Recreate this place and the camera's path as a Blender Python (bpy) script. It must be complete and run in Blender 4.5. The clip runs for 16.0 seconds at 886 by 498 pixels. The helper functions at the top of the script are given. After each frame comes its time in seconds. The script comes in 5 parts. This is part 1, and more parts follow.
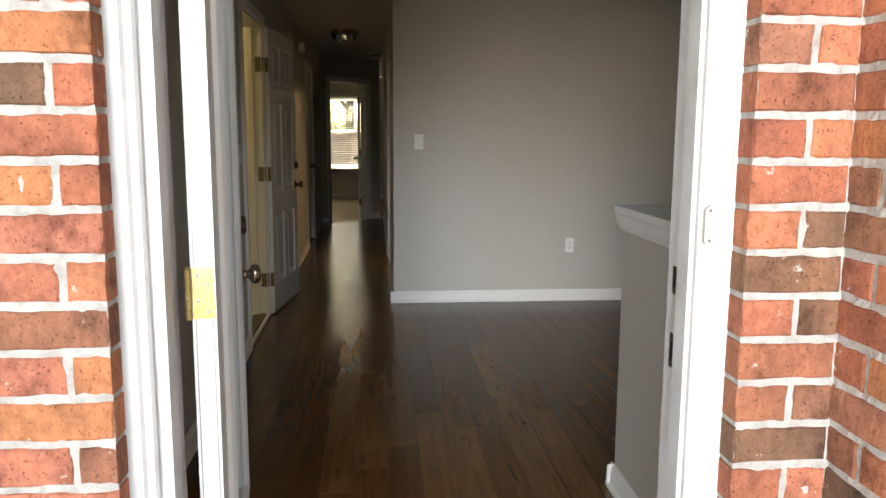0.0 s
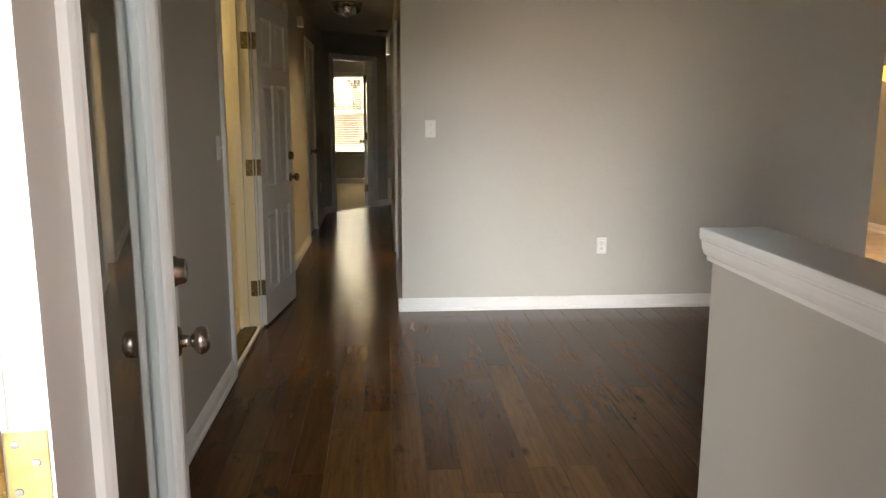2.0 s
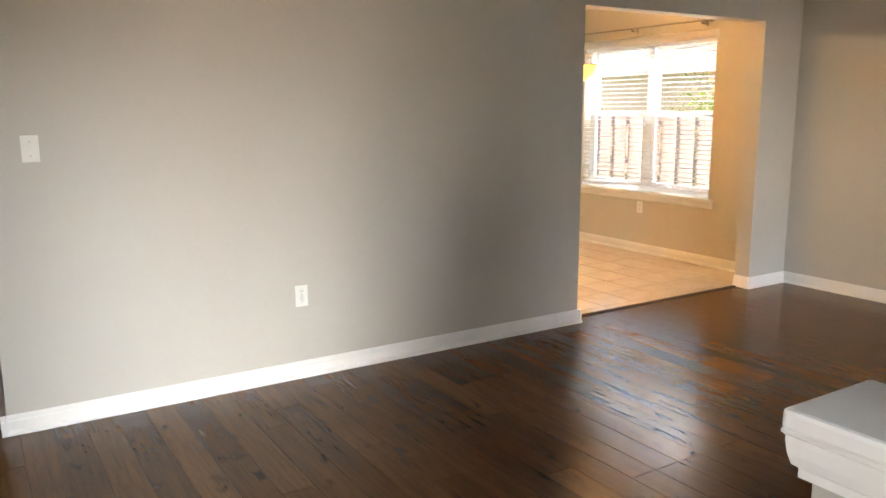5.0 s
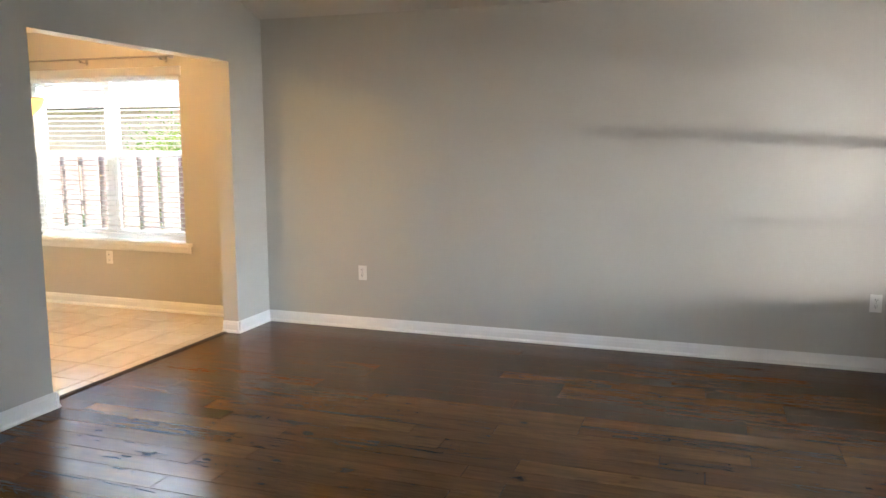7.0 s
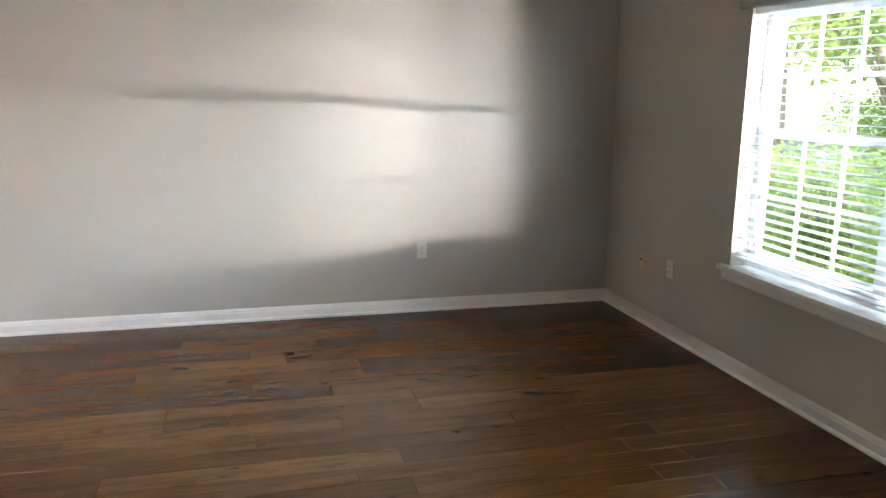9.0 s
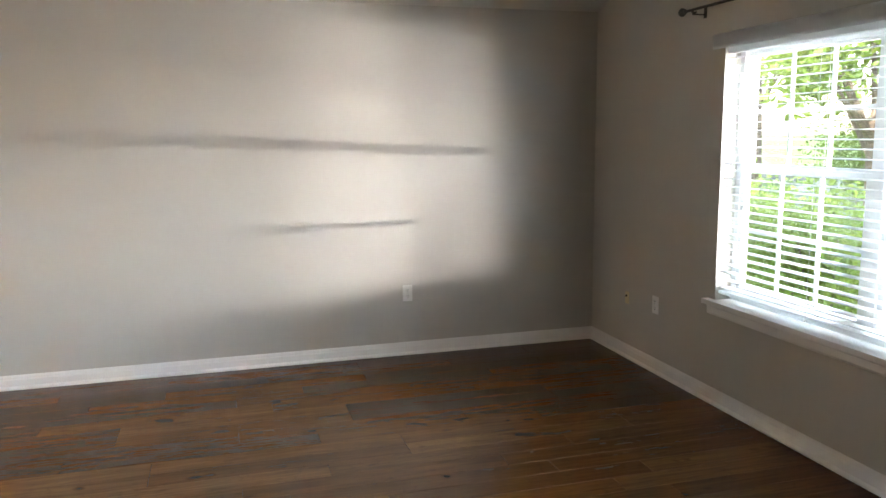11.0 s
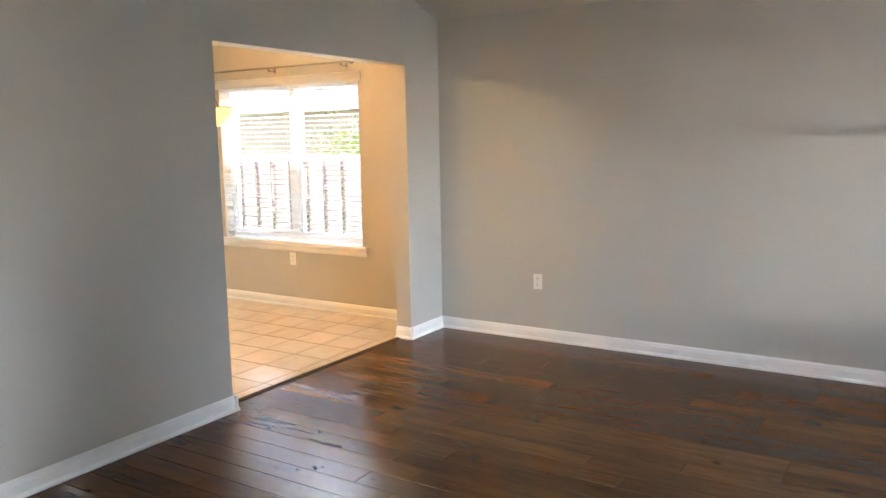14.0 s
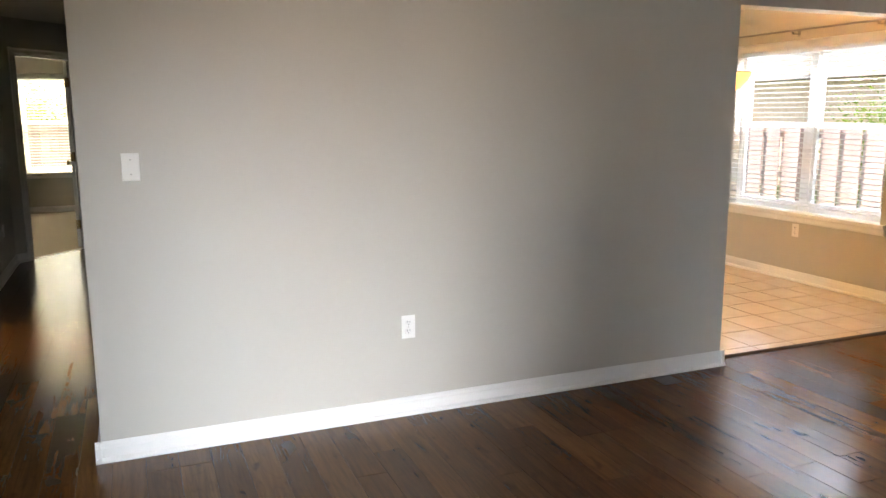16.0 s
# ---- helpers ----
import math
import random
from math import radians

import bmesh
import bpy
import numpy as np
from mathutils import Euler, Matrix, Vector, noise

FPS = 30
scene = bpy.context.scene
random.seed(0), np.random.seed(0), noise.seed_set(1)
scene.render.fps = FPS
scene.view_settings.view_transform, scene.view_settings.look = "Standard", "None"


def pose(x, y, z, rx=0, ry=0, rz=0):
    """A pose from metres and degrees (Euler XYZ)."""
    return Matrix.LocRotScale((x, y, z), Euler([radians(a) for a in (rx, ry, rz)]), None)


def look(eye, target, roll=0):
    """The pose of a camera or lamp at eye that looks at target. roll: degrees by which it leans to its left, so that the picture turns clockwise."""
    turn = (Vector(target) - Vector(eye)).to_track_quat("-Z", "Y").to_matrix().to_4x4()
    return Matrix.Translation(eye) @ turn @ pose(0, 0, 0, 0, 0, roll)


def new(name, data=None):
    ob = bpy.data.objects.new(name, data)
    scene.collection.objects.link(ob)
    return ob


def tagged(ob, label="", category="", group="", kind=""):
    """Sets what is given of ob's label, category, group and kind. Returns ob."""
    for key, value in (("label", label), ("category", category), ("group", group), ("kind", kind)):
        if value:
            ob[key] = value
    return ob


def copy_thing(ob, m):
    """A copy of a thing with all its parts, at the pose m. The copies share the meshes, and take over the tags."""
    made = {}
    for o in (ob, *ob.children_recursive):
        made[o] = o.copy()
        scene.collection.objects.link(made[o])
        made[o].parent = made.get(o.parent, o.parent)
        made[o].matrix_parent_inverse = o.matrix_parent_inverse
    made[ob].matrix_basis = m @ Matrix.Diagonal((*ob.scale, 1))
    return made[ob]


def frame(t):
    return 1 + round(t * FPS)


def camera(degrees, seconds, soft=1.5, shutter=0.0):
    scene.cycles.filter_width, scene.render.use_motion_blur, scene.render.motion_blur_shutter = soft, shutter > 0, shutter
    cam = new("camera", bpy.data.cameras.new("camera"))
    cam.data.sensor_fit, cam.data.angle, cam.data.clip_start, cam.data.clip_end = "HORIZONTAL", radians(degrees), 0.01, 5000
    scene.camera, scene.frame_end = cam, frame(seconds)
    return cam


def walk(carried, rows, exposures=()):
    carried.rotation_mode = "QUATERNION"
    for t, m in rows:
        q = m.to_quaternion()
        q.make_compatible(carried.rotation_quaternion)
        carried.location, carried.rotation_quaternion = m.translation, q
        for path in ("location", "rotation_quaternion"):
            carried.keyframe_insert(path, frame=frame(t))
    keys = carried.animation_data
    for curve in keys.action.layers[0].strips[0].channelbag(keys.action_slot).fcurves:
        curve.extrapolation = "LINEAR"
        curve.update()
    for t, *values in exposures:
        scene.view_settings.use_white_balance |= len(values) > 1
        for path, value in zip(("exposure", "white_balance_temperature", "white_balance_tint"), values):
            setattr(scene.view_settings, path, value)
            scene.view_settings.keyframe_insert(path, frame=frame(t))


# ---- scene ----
cam = camera(59.9, 16.0)
PATH = [
    (0, (-0.136, -5.945, 1.325), (0.037, -3.975, 1.026), 0.3),
    (0.5, (-0.145, -5.879, 1.319), (0.01, -3.909, 1.013), 0.4),
    (1, (-0.106, -5.683, 1.338), (0.036, -3.713, 1.022), 0.5),
    (1.5, (-0.096, -5.471, 1.363), (0.032, -3.503, 1.032), 0.8),
    (2, (-0.113, -5.208, 1.377), (0.036, -3.245, 1.022), 0.1),
    (2.5, (-0.132, -5.023, 1.363), (0.07, -3.067, 0.998), -0.4),
    (3, (-0.086, -4.774, 1.382), (0.148, -2.823, 1.009), -0.6),
    (3.2, (-0.078, -4.685, 1.384), (0.179, -2.737, 1.01), -0.4),
    (5.3, (-0.059, -3.639, 1.439), (1.165, -2.098, 1.084), -0.5),
    (5.5, (-0.054, -3.584, 1.462), (1.288, -2.142, 1.112), -0.6),
    (6, (-0.037, -3.473, 1.472), (1.549, -2.299, 1.145), -0.2),
    (6.5, (0.026, -3.418, 1.46), (1.783, -2.511, 1.16), 0.1),
    (7, (0.158, -3.355, 1.46), (2.033, -2.716, 1.183), -0.0),
    (7.5, (0.25, -3.293, 1.413), (2.217, -3.023, 1.171), 0.6),
    (8, (0.355, -3.176, 1.505), (2.324, -3.336, 1.192), 2.3),
    (8.5, (0.409, -3.203, 1.553), (2.334, -3.584, 1.166), 2.1),
    (9, (0.39, -3.188, 1.554), (2.283, -3.692, 1.149), 0.8),
    (9.2, (0.391, -3.189, 1.554), (2.274, -3.734, 1.159), 0.2),
    (11.3, (0.39, -3.188, 1.553), (2.303, -3.705, 1.285), -0.9),
    (11.5, (0.389, -3.188, 1.554), (2.326, -3.608, 1.285), -1.0),
    (12, (0.424, -3.19, 1.52), (2.404, -3.299, 1.257), -1.2),
    (12.5, (0.419, -3.221, 1.481), (2.385, -2.961, 1.222), -1.3),
    (13, (0.437, -3.264, 1.513), (2.325, -2.669, 1.232), -1.4),
    (13.5, (0.382, -3.211, 1.504), (2.166, -2.354, 1.218), -1.4),
    (14, (0.426, -3.252, 1.511), (2.102, -2.198, 1.226), -1.0),
    (14.5, (0.443, -3.304, 1.515), (1.966, -2.04, 1.226), -0.8),
    (15, (0.41, -3.367, 1.517), (1.729, -1.896, 1.21), -0.7),
    (15.5, (0.329, -3.457, 1.506), (1.386, -1.793, 1.171), -0.4),
    (16, (0.192, -3.418, 1.467), (0.933, -1.593, 1.12), -0.2),
]
walk(cam, [(t, look(eye, target, roll)) for t, eye, target, roll in PATH],
     [(0.0, 1.05, 7700, 18), (1.0, 1.32, 7900, 19), (1.8, 1.75, 8100, 20), (2.5, 2.12, 8100, 20), (3.1, 2.40, 7900, 20), (5.5, 2.15, 8000, 20), (7.0, 2.35, 6800, 14), (9.0, 3.0, 6700, 14),
      (11.5, 2.80, 6900, 16), (13.0, 2.62, 6900, 17), (14.0, 2.45, 6700, 16), (15.0, 2.25, 6600, 17), (16.0, 2.15, 7300, 20)])

# ---- world, sun, light from outside ----
world = bpy.data.worlds.new("world")
scene.world = world
world.use_nodes = True
_wn = world.node_tree.nodes
sky = _wn.new("ShaderNodeTexSky")
sky.sky_type = "NISHITA"
sky.sun_disc = False
sky.sun_elevation = radians(49)
sky.sun_rotation = radians(-29)
_wn["Background"].inputs["Strength"].default_value = 0.15
world.node_tree.links.new(sky.outputs[0], _wn["Background"].inputs[0])

sun_data = bpy.data.lights.new("sun", "SUN")
sun_data.energy, sun_data.angle, sun_data.color = 4.5, radians(0.5), (1.0, 0.95, 0.87)
sun = new("sun", sun_data)
sun.matrix_world = look((-5, 9, 12), (0, 0, 0))

# added unseen area lamps standing in for sunlight thrown back into the front window
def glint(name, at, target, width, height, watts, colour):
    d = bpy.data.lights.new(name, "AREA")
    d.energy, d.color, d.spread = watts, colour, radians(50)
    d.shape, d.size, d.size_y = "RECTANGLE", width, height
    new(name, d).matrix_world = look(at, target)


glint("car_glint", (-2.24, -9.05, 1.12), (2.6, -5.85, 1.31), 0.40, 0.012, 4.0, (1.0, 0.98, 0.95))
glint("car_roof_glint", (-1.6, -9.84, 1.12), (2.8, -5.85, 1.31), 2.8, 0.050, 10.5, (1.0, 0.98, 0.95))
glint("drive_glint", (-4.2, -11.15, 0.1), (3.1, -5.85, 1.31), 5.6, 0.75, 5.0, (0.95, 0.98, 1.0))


def window_light(name, at, target, width, watts, colour=(0.86, 0.94, 1.0)):
    """An added, unseen area lamp outside a window, standing in for outdoor light."""
    d = bpy.data.lights.new(name, "AREA")
    d.energy, d.color, d.shape, d.size, d.size_y = watts, colour, "RECTANGLE", width, 0.5
    new(name, d).matrix_world = look(at, target)


window_light("sky_front_window", (1.0, -8.40, 2.75), (3.9, -5.5, 1.0), 3.2, 60, (0.72, 0.88, 1.0))
window_light("sky_dining_window", (6.15, 1.62, 2.30), (3.2, 1.62, 0.9), 1.66, 60, (0.74, 0.88, 1.0))
window_light("sky_bedroom_window", (-0.8, 10.30, 2.35), (-0.8, 7.5, 0.9), 0.95, 150, (1.0, 0.92, 0.60))

# unseen area lamps added far out, for sky and street light through the door
def door_fill_lamp(name, at, width, height, watts, colour):
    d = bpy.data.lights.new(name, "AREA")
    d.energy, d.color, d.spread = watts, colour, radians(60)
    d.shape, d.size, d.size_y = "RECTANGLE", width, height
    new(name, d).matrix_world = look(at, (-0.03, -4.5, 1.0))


door_fill_lamp("sky_front_door", (-4.0, -24.0, 6.2), 9.0, 7.0, 400, (0.62, 0.82, 1.0))
door_fill_lamp("sunlit_street", (-5.2, -24.0, 1.3), 8.0, 2.8, 95, (1.0, 0.94, 0.84))

# ---- materials ----


def material(name, ramp, rough=0.5, metal=0.0, scale=6.0, stretch=(1, 1, 1), bump=0.0, bump_scale=60.0, spec=0.5,
             vary=0.0, rough_var=0.08):
    """A surface with two scales of colour variation, fine relief and uneven gloss. ramp: colours from dark to light."""
    m = bpy.data.materials.new(name)
    m.use_nodes = True
    n, l = m.node_tree.nodes, m.node_tree.links
    b = n["Principled BSDF"]
    b.inputs["Metallic"].default_value = metal
    b.inputs["Specular IOR Level"].default_value = spec
    tc = n.new("ShaderNodeTexCoord")
    mp = n.new("ShaderNodeMapping")
    mp.inputs["Scale"].default_value = stretch
    l.new(tc.outputs["Object"], mp.inputs["Vector"])
    src = mp.outputs["Vector"]
    info = n.new("ShaderNodeObjectInfo")
    if vary:
        add = n.new("ShaderNodeVectorMath")
        add.operation = "MULTIPLY_ADD"
        comb = n.new("ShaderNodeCombineXYZ")
        for k in range(3):
            l.new(info.outputs["Random"], comb.inputs[k])
        l.new(comb.outputs[0], add.inputs[0])
        add.inputs[1].default_value = (37.0, 53.0, 71.0)
        l.new(src, add.inputs[2])
        src = add.outputs[0]
    big = n.new("ShaderNodeTexNoise")
    big.inputs["Scale"].default_value = scale
    big.inputs["Detail"].default_value = 6
    big.inputs["Roughness"].default_value = 0.6
    l.new(src, big.inputs["Vector"])
    fac = big.outputs["Fac"]
    if vary:
        mad = n.new("ShaderNodeMath")
        mad.operation = "MULTIPLY_ADD"
        l.new(info.outputs["Random"], mad.inputs[0])
        mad.inputs[1].default_value = vary
        sub = n.new("ShaderNodeMath")
        sub.operation = "SUBTRACT"
        l.new(big.outputs["Fac"], sub.inputs[0])
        sub.inputs[1].default_value = vary / 2
        l.new(sub.outputs[0], mad.inputs[2])
        fac = mad.outputs[0]
    cr = n.new("ShaderNodeValToRGB")
    e = cr.color_ramp.elements
    while len(e) < len(ramp):
        e.new(0.5)
    for k, c in enumerate(ramp):
        e[k].position = 0.25 + 0.5 * k / max(1, len(ramp) - 1)
        e[k].color = (*c, 1)
    l.new(fac, cr.inputs[0])
    l.new(cr.outputs[0], b.inputs["Base Color"])
    mr = n.new("ShaderNodeMapRange")
    mr.inputs["To Min"].default_value = max(0.02, rough - rough_var)
    mr.inputs["To Max"].default_value = min(1, rough + rough_var)
    l.new(big.outputs["Fac"], mr.inputs[0])
    l.new(mr.outputs[0], b.inputs["Roughness"])
    if bump:
        fine = n.new("ShaderNodeTexNoise")
        fine.inputs["Scale"].default_value = bump_scale
        fine.inputs["Detail"].default_value = 4
        l.new(src, fine.inputs["Vector"])
        bp = n.new("ShaderNodeBump")
        bp.inputs["Strength"].default_value = bump
        bp.inputs["Distance"].default_value = 0.004
        l.new(fine.outputs["Fac"], bp.inputs["Height"])
        l.new(bp.outputs[0], b.inputs["Normal"])
    return m


def shades(c, d=0.06):
    return [tuple(max(0, v * (1 - d)) for v in c), c, tuple(min(1, v * (1 + d)) for v in c)]


def wood_floor_material():
    """Hand-scraped brown planks: long grain, dark knots and cracks, each plank of its own tone."""
    m = bpy.data.materials.new("plank_floor")
    m.use_nodes = True
    n, l = m.node_tree.nodes, m.node_tree.links
    b = n["Principled BSDF"]
    geo = n.new("ShaderNodeNewGeometry")
    info = n.new("ShaderNodeObjectInfo")
    comb = n.new("ShaderNodeCombineXYZ")
    for k in range(3):
        l.new(info.outputs["Random"], comb.inputs[k])
    off = n.new("ShaderNodeVectorMath")
    off.operation = "MULTIPLY_ADD"
    l.new(comb.outputs[0], off.inputs[0])
    off.inputs[1].default_value = (41.0, 17.0, 29.0)
    l.new(geo.outputs["Position"], off.inputs[2])

    def noise_tex(scale3, scale, detail, rough=0.6, distort=0.0):
        mp = n.new("ShaderNodeMapping")
        mp.inputs["Scale"].default_value = scale3
        l.new(off.outputs[0], mp.inputs["Vector"])
        t = n.new("ShaderNodeTexNoise")
        t.inputs["Scale"].default_value = scale
        t.inputs["Detail"].default_value = detail
        t.inputs["Roughness"].default_value = rough
        t.inputs["Distortion"].default_value = distort
        l.new(mp.outputs[0], t.inputs["Vector"])
        return t.outputs["Fac"]

    grain = noise_tex((1, 0.05, 1), 70, 3, 0.55)
    band = noise_tex((1, 0.10, 1), 13, 6, 0.6, 0.5)
    cracks = noise_tex((1, 0.13, 1), 17, 4, 0.5, 0.4)
    # growth rings: contour lines of a slow noise
    slow = noise_tex((1, 0.22, 1), 7, 2, 0.4, 0.3)
    ring = n.new("ShaderNodeMath")
    ring.operation = "MULTIPLY"
    l.new(slow, ring.inputs[0])
    ring.inputs[1].default_value = 110
    sine = n.new("ShaderNodeMath")
    sine.operation = "SINE"
    l.new(ring.outputs[0], sine.inputs[0])

    def mix(kind, a, bb, fac):
        x = n.new("ShaderNodeMix")
        x.data_type = "RGBA"
        x.blend_type = kind
        for sock, v in ((x.inputs[6], a), (x.inputs[7], bb), (x.inputs[0], fac)):
            if isinstance(v, (int, float)):
                sock.default_value = v
            elif isinstance(v, tuple):
                sock.default_value = (*v, 1)
            else:
                l.new(v, sock)
        return x.outputs[2]

    def ramp(fac, stops):
        r = n.new("ShaderNodeValToRGB")
        e = r.color_ramp.elements
        while len(e) < len(stops):
            e.new(0.5)
        for k, (p, c) in enumerate(stops):
            e[k].position, e[k].color = p, (*c, 1)
        l.new(fac, r.inputs[0])
        return r.outputs[0]

    base = ramp(info.outputs["Random"], [(0, (0.076, 0.029, 0.008)), (0.35, (0.108, 0.045, 0.013)), (0.7, (0.140, 0.064, 0.020)),
                                         (1, (0.090, 0.036, 0.010))])
    tone = ramp(band, [(0.3, (0.78, 0.75, 0.72)), (0.5, (0.98, 0.98, 0.97)), (0.7, (1.18, 1.16, 1.12))])
    col = mix("MULTIPLY", base, tone, 1.0)
    g = ramp(grain, [(0.3, (0.62, 0.60, 0.58)), (0.6, (1.1, 1.1, 1.1))])
    col = mix("MULTIPLY", col, g, 0.6)
    knot = noise_tex((1, 0.42, 1), 13, 2, 0.45, 0.3)
    rg = ramp(sine.outputs[0], [(0.0, (1, 1, 1)), (0.75, (1, 1, 1)), (0.95, (0.62, 0.60, 0.58))])
    col = mix("MULTIPLY", col, rg, 0.28)
    kn = ramp(cracks, [(0.24, (0.40, 0.34, 0.30)), (0.29, (0.74, 0.70, 0.67)), (0.36, (1, 1, 1))])
    col = mix("MULTIPLY", col, kn, 0.85)
    kk = ramp(knot, [(0.23, (0.30, 0.24, 0.20)), (0.27, (0.56, 0.50, 0.46)), (0.35, (1, 1, 1))])
    col = mix("MULTIPLY", col, kk, 0.9)
    l.new(col, b.inputs["Base Color"])
    rr = n.new("ShaderNodeMapRange")
    rr.inputs["To Min"].default_value, rr.inputs["To Max"].default_value = 0.19, 0.235
    l.new(band, rr.inputs[0])
    l.new(rr.outputs[0], b.inputs["Roughness"])
    b.inputs["Specular IOR Level"].default_value = 0.22
    bp = n.new("ShaderNodeBump")
    bp.inputs["Strength"].default_value, bp.inputs["Distance"].default_value = 0.04, 0.001
    l.new(grain, bp.inputs["Height"])
    l.new(bp.outputs[0], b.inputs["Normal"])
    return m


def glass_material(name, tint=(1, 1, 1), rough=0.0):
    m = bpy.data.materials.new(name)
    m.use_nodes = True
    b = m.node_tree.nodes["Principled BSDF"]
    b.inputs["Base Color"].default_value = (*tint, 1)
    b.inputs["Roughness"].default_value = rough
    b.inputs["Transmission Weight"].default_value = 1.0
    b.inputs["IOR"].default_value = 1.45
    return m


def glow_material(name, colour, strength):
    m = bpy.data.materials.new(name)
    m.use_nodes = True
    b = m.node_tree.nodes["Principled BSDF"]
    b.inputs["Base Color"].default_value = (*colour, 1)
    b.inputs["Emission Color"].default_value = (*colour, 1)
    b.inputs["Emission Strength"].default_value = strength
    return m


M_WALL = material("greige_wall_paint", shades((0.50, 0.478, 0.432), 0.025), 0.42, bump=0.12, bump_scale=220, scale=1.4, spec=0.5, rough_var=0.05)
M_CEIL = material("white_ceiling_paint", shades((0.60, 0.575, 0.53), 0.02), 0.9, bump=0.3, bump_scale=120, scale=2)
M_TRIM = material("white_trim_paint", shades((0.78, 0.77, 0.75), 0.03), 0.38, bump=0.05, bump_scale=90, scale=5)
M_DOOR = material("white_door_paint", shades((0.72, 0.72, 0.71), 0.03), 0.36, bump=0.1, bump_scale=140, stretch=(1, 1, 0.12), scale=8)
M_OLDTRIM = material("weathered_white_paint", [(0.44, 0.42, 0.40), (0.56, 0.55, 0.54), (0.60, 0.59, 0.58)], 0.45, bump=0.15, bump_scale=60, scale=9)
M_CREAM = material("cream_paint", shades((0.76, 0.70, 0.52), 0.03), 0.4, bump=0.05, bump_scale=90)
M_FLOOR = wood_floor_material()
M_GAP = material("dark_joint", shades((0.022, 0.014, 0.010), 0.3), 0.8)
M_TILE = material("cream_ceramic_tile", [(0.62, 0.53, 0.42), (0.68, 0.59, 0.48), (0.72, 0.63, 0.52)], 0.13, scale=9, bump=0.03, bump_scale=25, vary=0.2)
M_GROUT = material("brown_grout", shades((0.17, 0.115, 0.07), 0.15), 0.9, bump=0.3, bump_scale=150)
M_CARPET = material("beige_carpet", [(0.30, 0.24, 0.17), (0.42, 0.35, 0.26), (0.50, 0.42, 0.32)], 0.95, scale=70, bump=0.9, bump_scale=260)
def brick_material():
    """Fired clay: each brick its own tone, flashed ends, pits, dark scorching and lime smears."""
    m = bpy.data.materials.new("red_brick")
    m.use_nodes = True
    n, l = m.node_tree.nodes, m.node_tree.links
    b = n["Principled BSDF"]
    b.inputs["Roughness"].default_value = 0.88
    b.inputs["Specular IOR Level"].default_value = 0.25
    tc, info = n.new("ShaderNodeTexCoord"), n.new("ShaderNodeObjectInfo")
    comb, off = n.new("ShaderNodeCombineXYZ"), n.new("ShaderNodeVectorMath")
    for k in range(3):
        l.new(info.outputs["Random"], comb.inputs[k])
    off.operation = "MULTIPLY_ADD"
    l.new(comb.outputs[0], off.inputs[0])
    off.inputs[1].default_value = (37, 53, 71)
    l.new(tc.outputs["Object"], off.inputs[2])

    def tex(scale3, scale, detail, rough=0.6):
        mp, t = n.new("ShaderNodeMapping"), n.new("ShaderNodeTexNoise")
        mp.inputs["Scale"].default_value = scale3
        l.new(off.outputs[0], mp.inputs["Vector"])
        l.new(mp.outputs[0], t.inputs["Vector"])
        t.inputs["Scale"].default_value, t.inputs["Detail"].default_value, t.inputs["Roughness"].default_value = scale, detail, rough
        return t.outputs["Fac"]

    def ramp(fac, stops, hard=False):
        r = n.new("ShaderNodeValToRGB")
        e = r.color_ramp.elements
        while len(e) < len(stops):
            e.new(0.5)
        for k, (p, c) in enumerate(stops):
            e[k].position, e[k].color = p, (*c, 1)
        l.new(fac, r.inputs[0])
        return r.outputs[0]

    def mix(kind, x, y, fac):
        q = n.new("ShaderNodeMix")
        q.data_type, q.blend_type = "RGBA", kind
        l.new(x, q.inputs[6])
        if isinstance(y, tuple):
            q.inputs[7].default_value = (*y, 1)
        else:
            l.new(y, q.inputs[7])
        if isinstance(fac, float):
            q.inputs[0].default_value = fac
        else:
            l.new(fac, q.inputs[0])
        return q.outputs[2]

    tone = ramp(info.outputs["Random"], [(0.0, (0.13, 0.080, 0.055)), (0.17, (0.22, 0.110, 0.066)), (0.28, (0.38, 0.130, 0.075)), (0.44, (0.47, 0.165, 0.105)),
                                         (0.60, (0.43, 0.170, 0.078)), (0.74, (0.34, 0.112, 0.070)), (0.86, (0.25, 0.125, 0.076)), (1.0, (0.46, 0.175, 0.115))])
    flash = ramp(tex((1, 1, 0.8), 11, 5), [(0.32, (0.40, 0.38, 0.37)), (0.43, (0.86, 0.87, 0.87)), (0.62, (1.22, 1.18, 1.12))])
    col = mix("MULTIPLY", tone, flash, 0.9)
    streak = ramp(tex((1, 1, 0.6), 70, 4), [(0.3, (0.66, 0.62, 0.60)), (0.62, (1.12, 1.12, 1.12))])
    col = mix("MULTIPLY", col, streak, 0.6)
    pits = ramp(tex((1, 1, 1), 190, 2, 0.5), [(0.28, (0.30, 0.25, 0.23)), (0.40, (1, 1, 1))])
    col = mix("MULTIPLY", col, pits, 0.85)
    lime = ramp(tex((1, 1, 1), 17, 6, 0.7), [(0.64, (0, 0, 0)), (0.72, (1, 1, 1))])
    col = mix("MIX", col, (0.62, 0.52, 0.46), lime)
    l.new(col, b.inputs["Base Color"])
    bp, bq = n.new("ShaderNodeBump"), n.new("ShaderNodeBump")
    bp.inputs["Strength"].default_value, bp.inputs["Distance"].default_value = 0.8, 0.004
    l.new(tex((1, 1, 0.5), 95, 5, 0.7), bp.inputs["Height"])
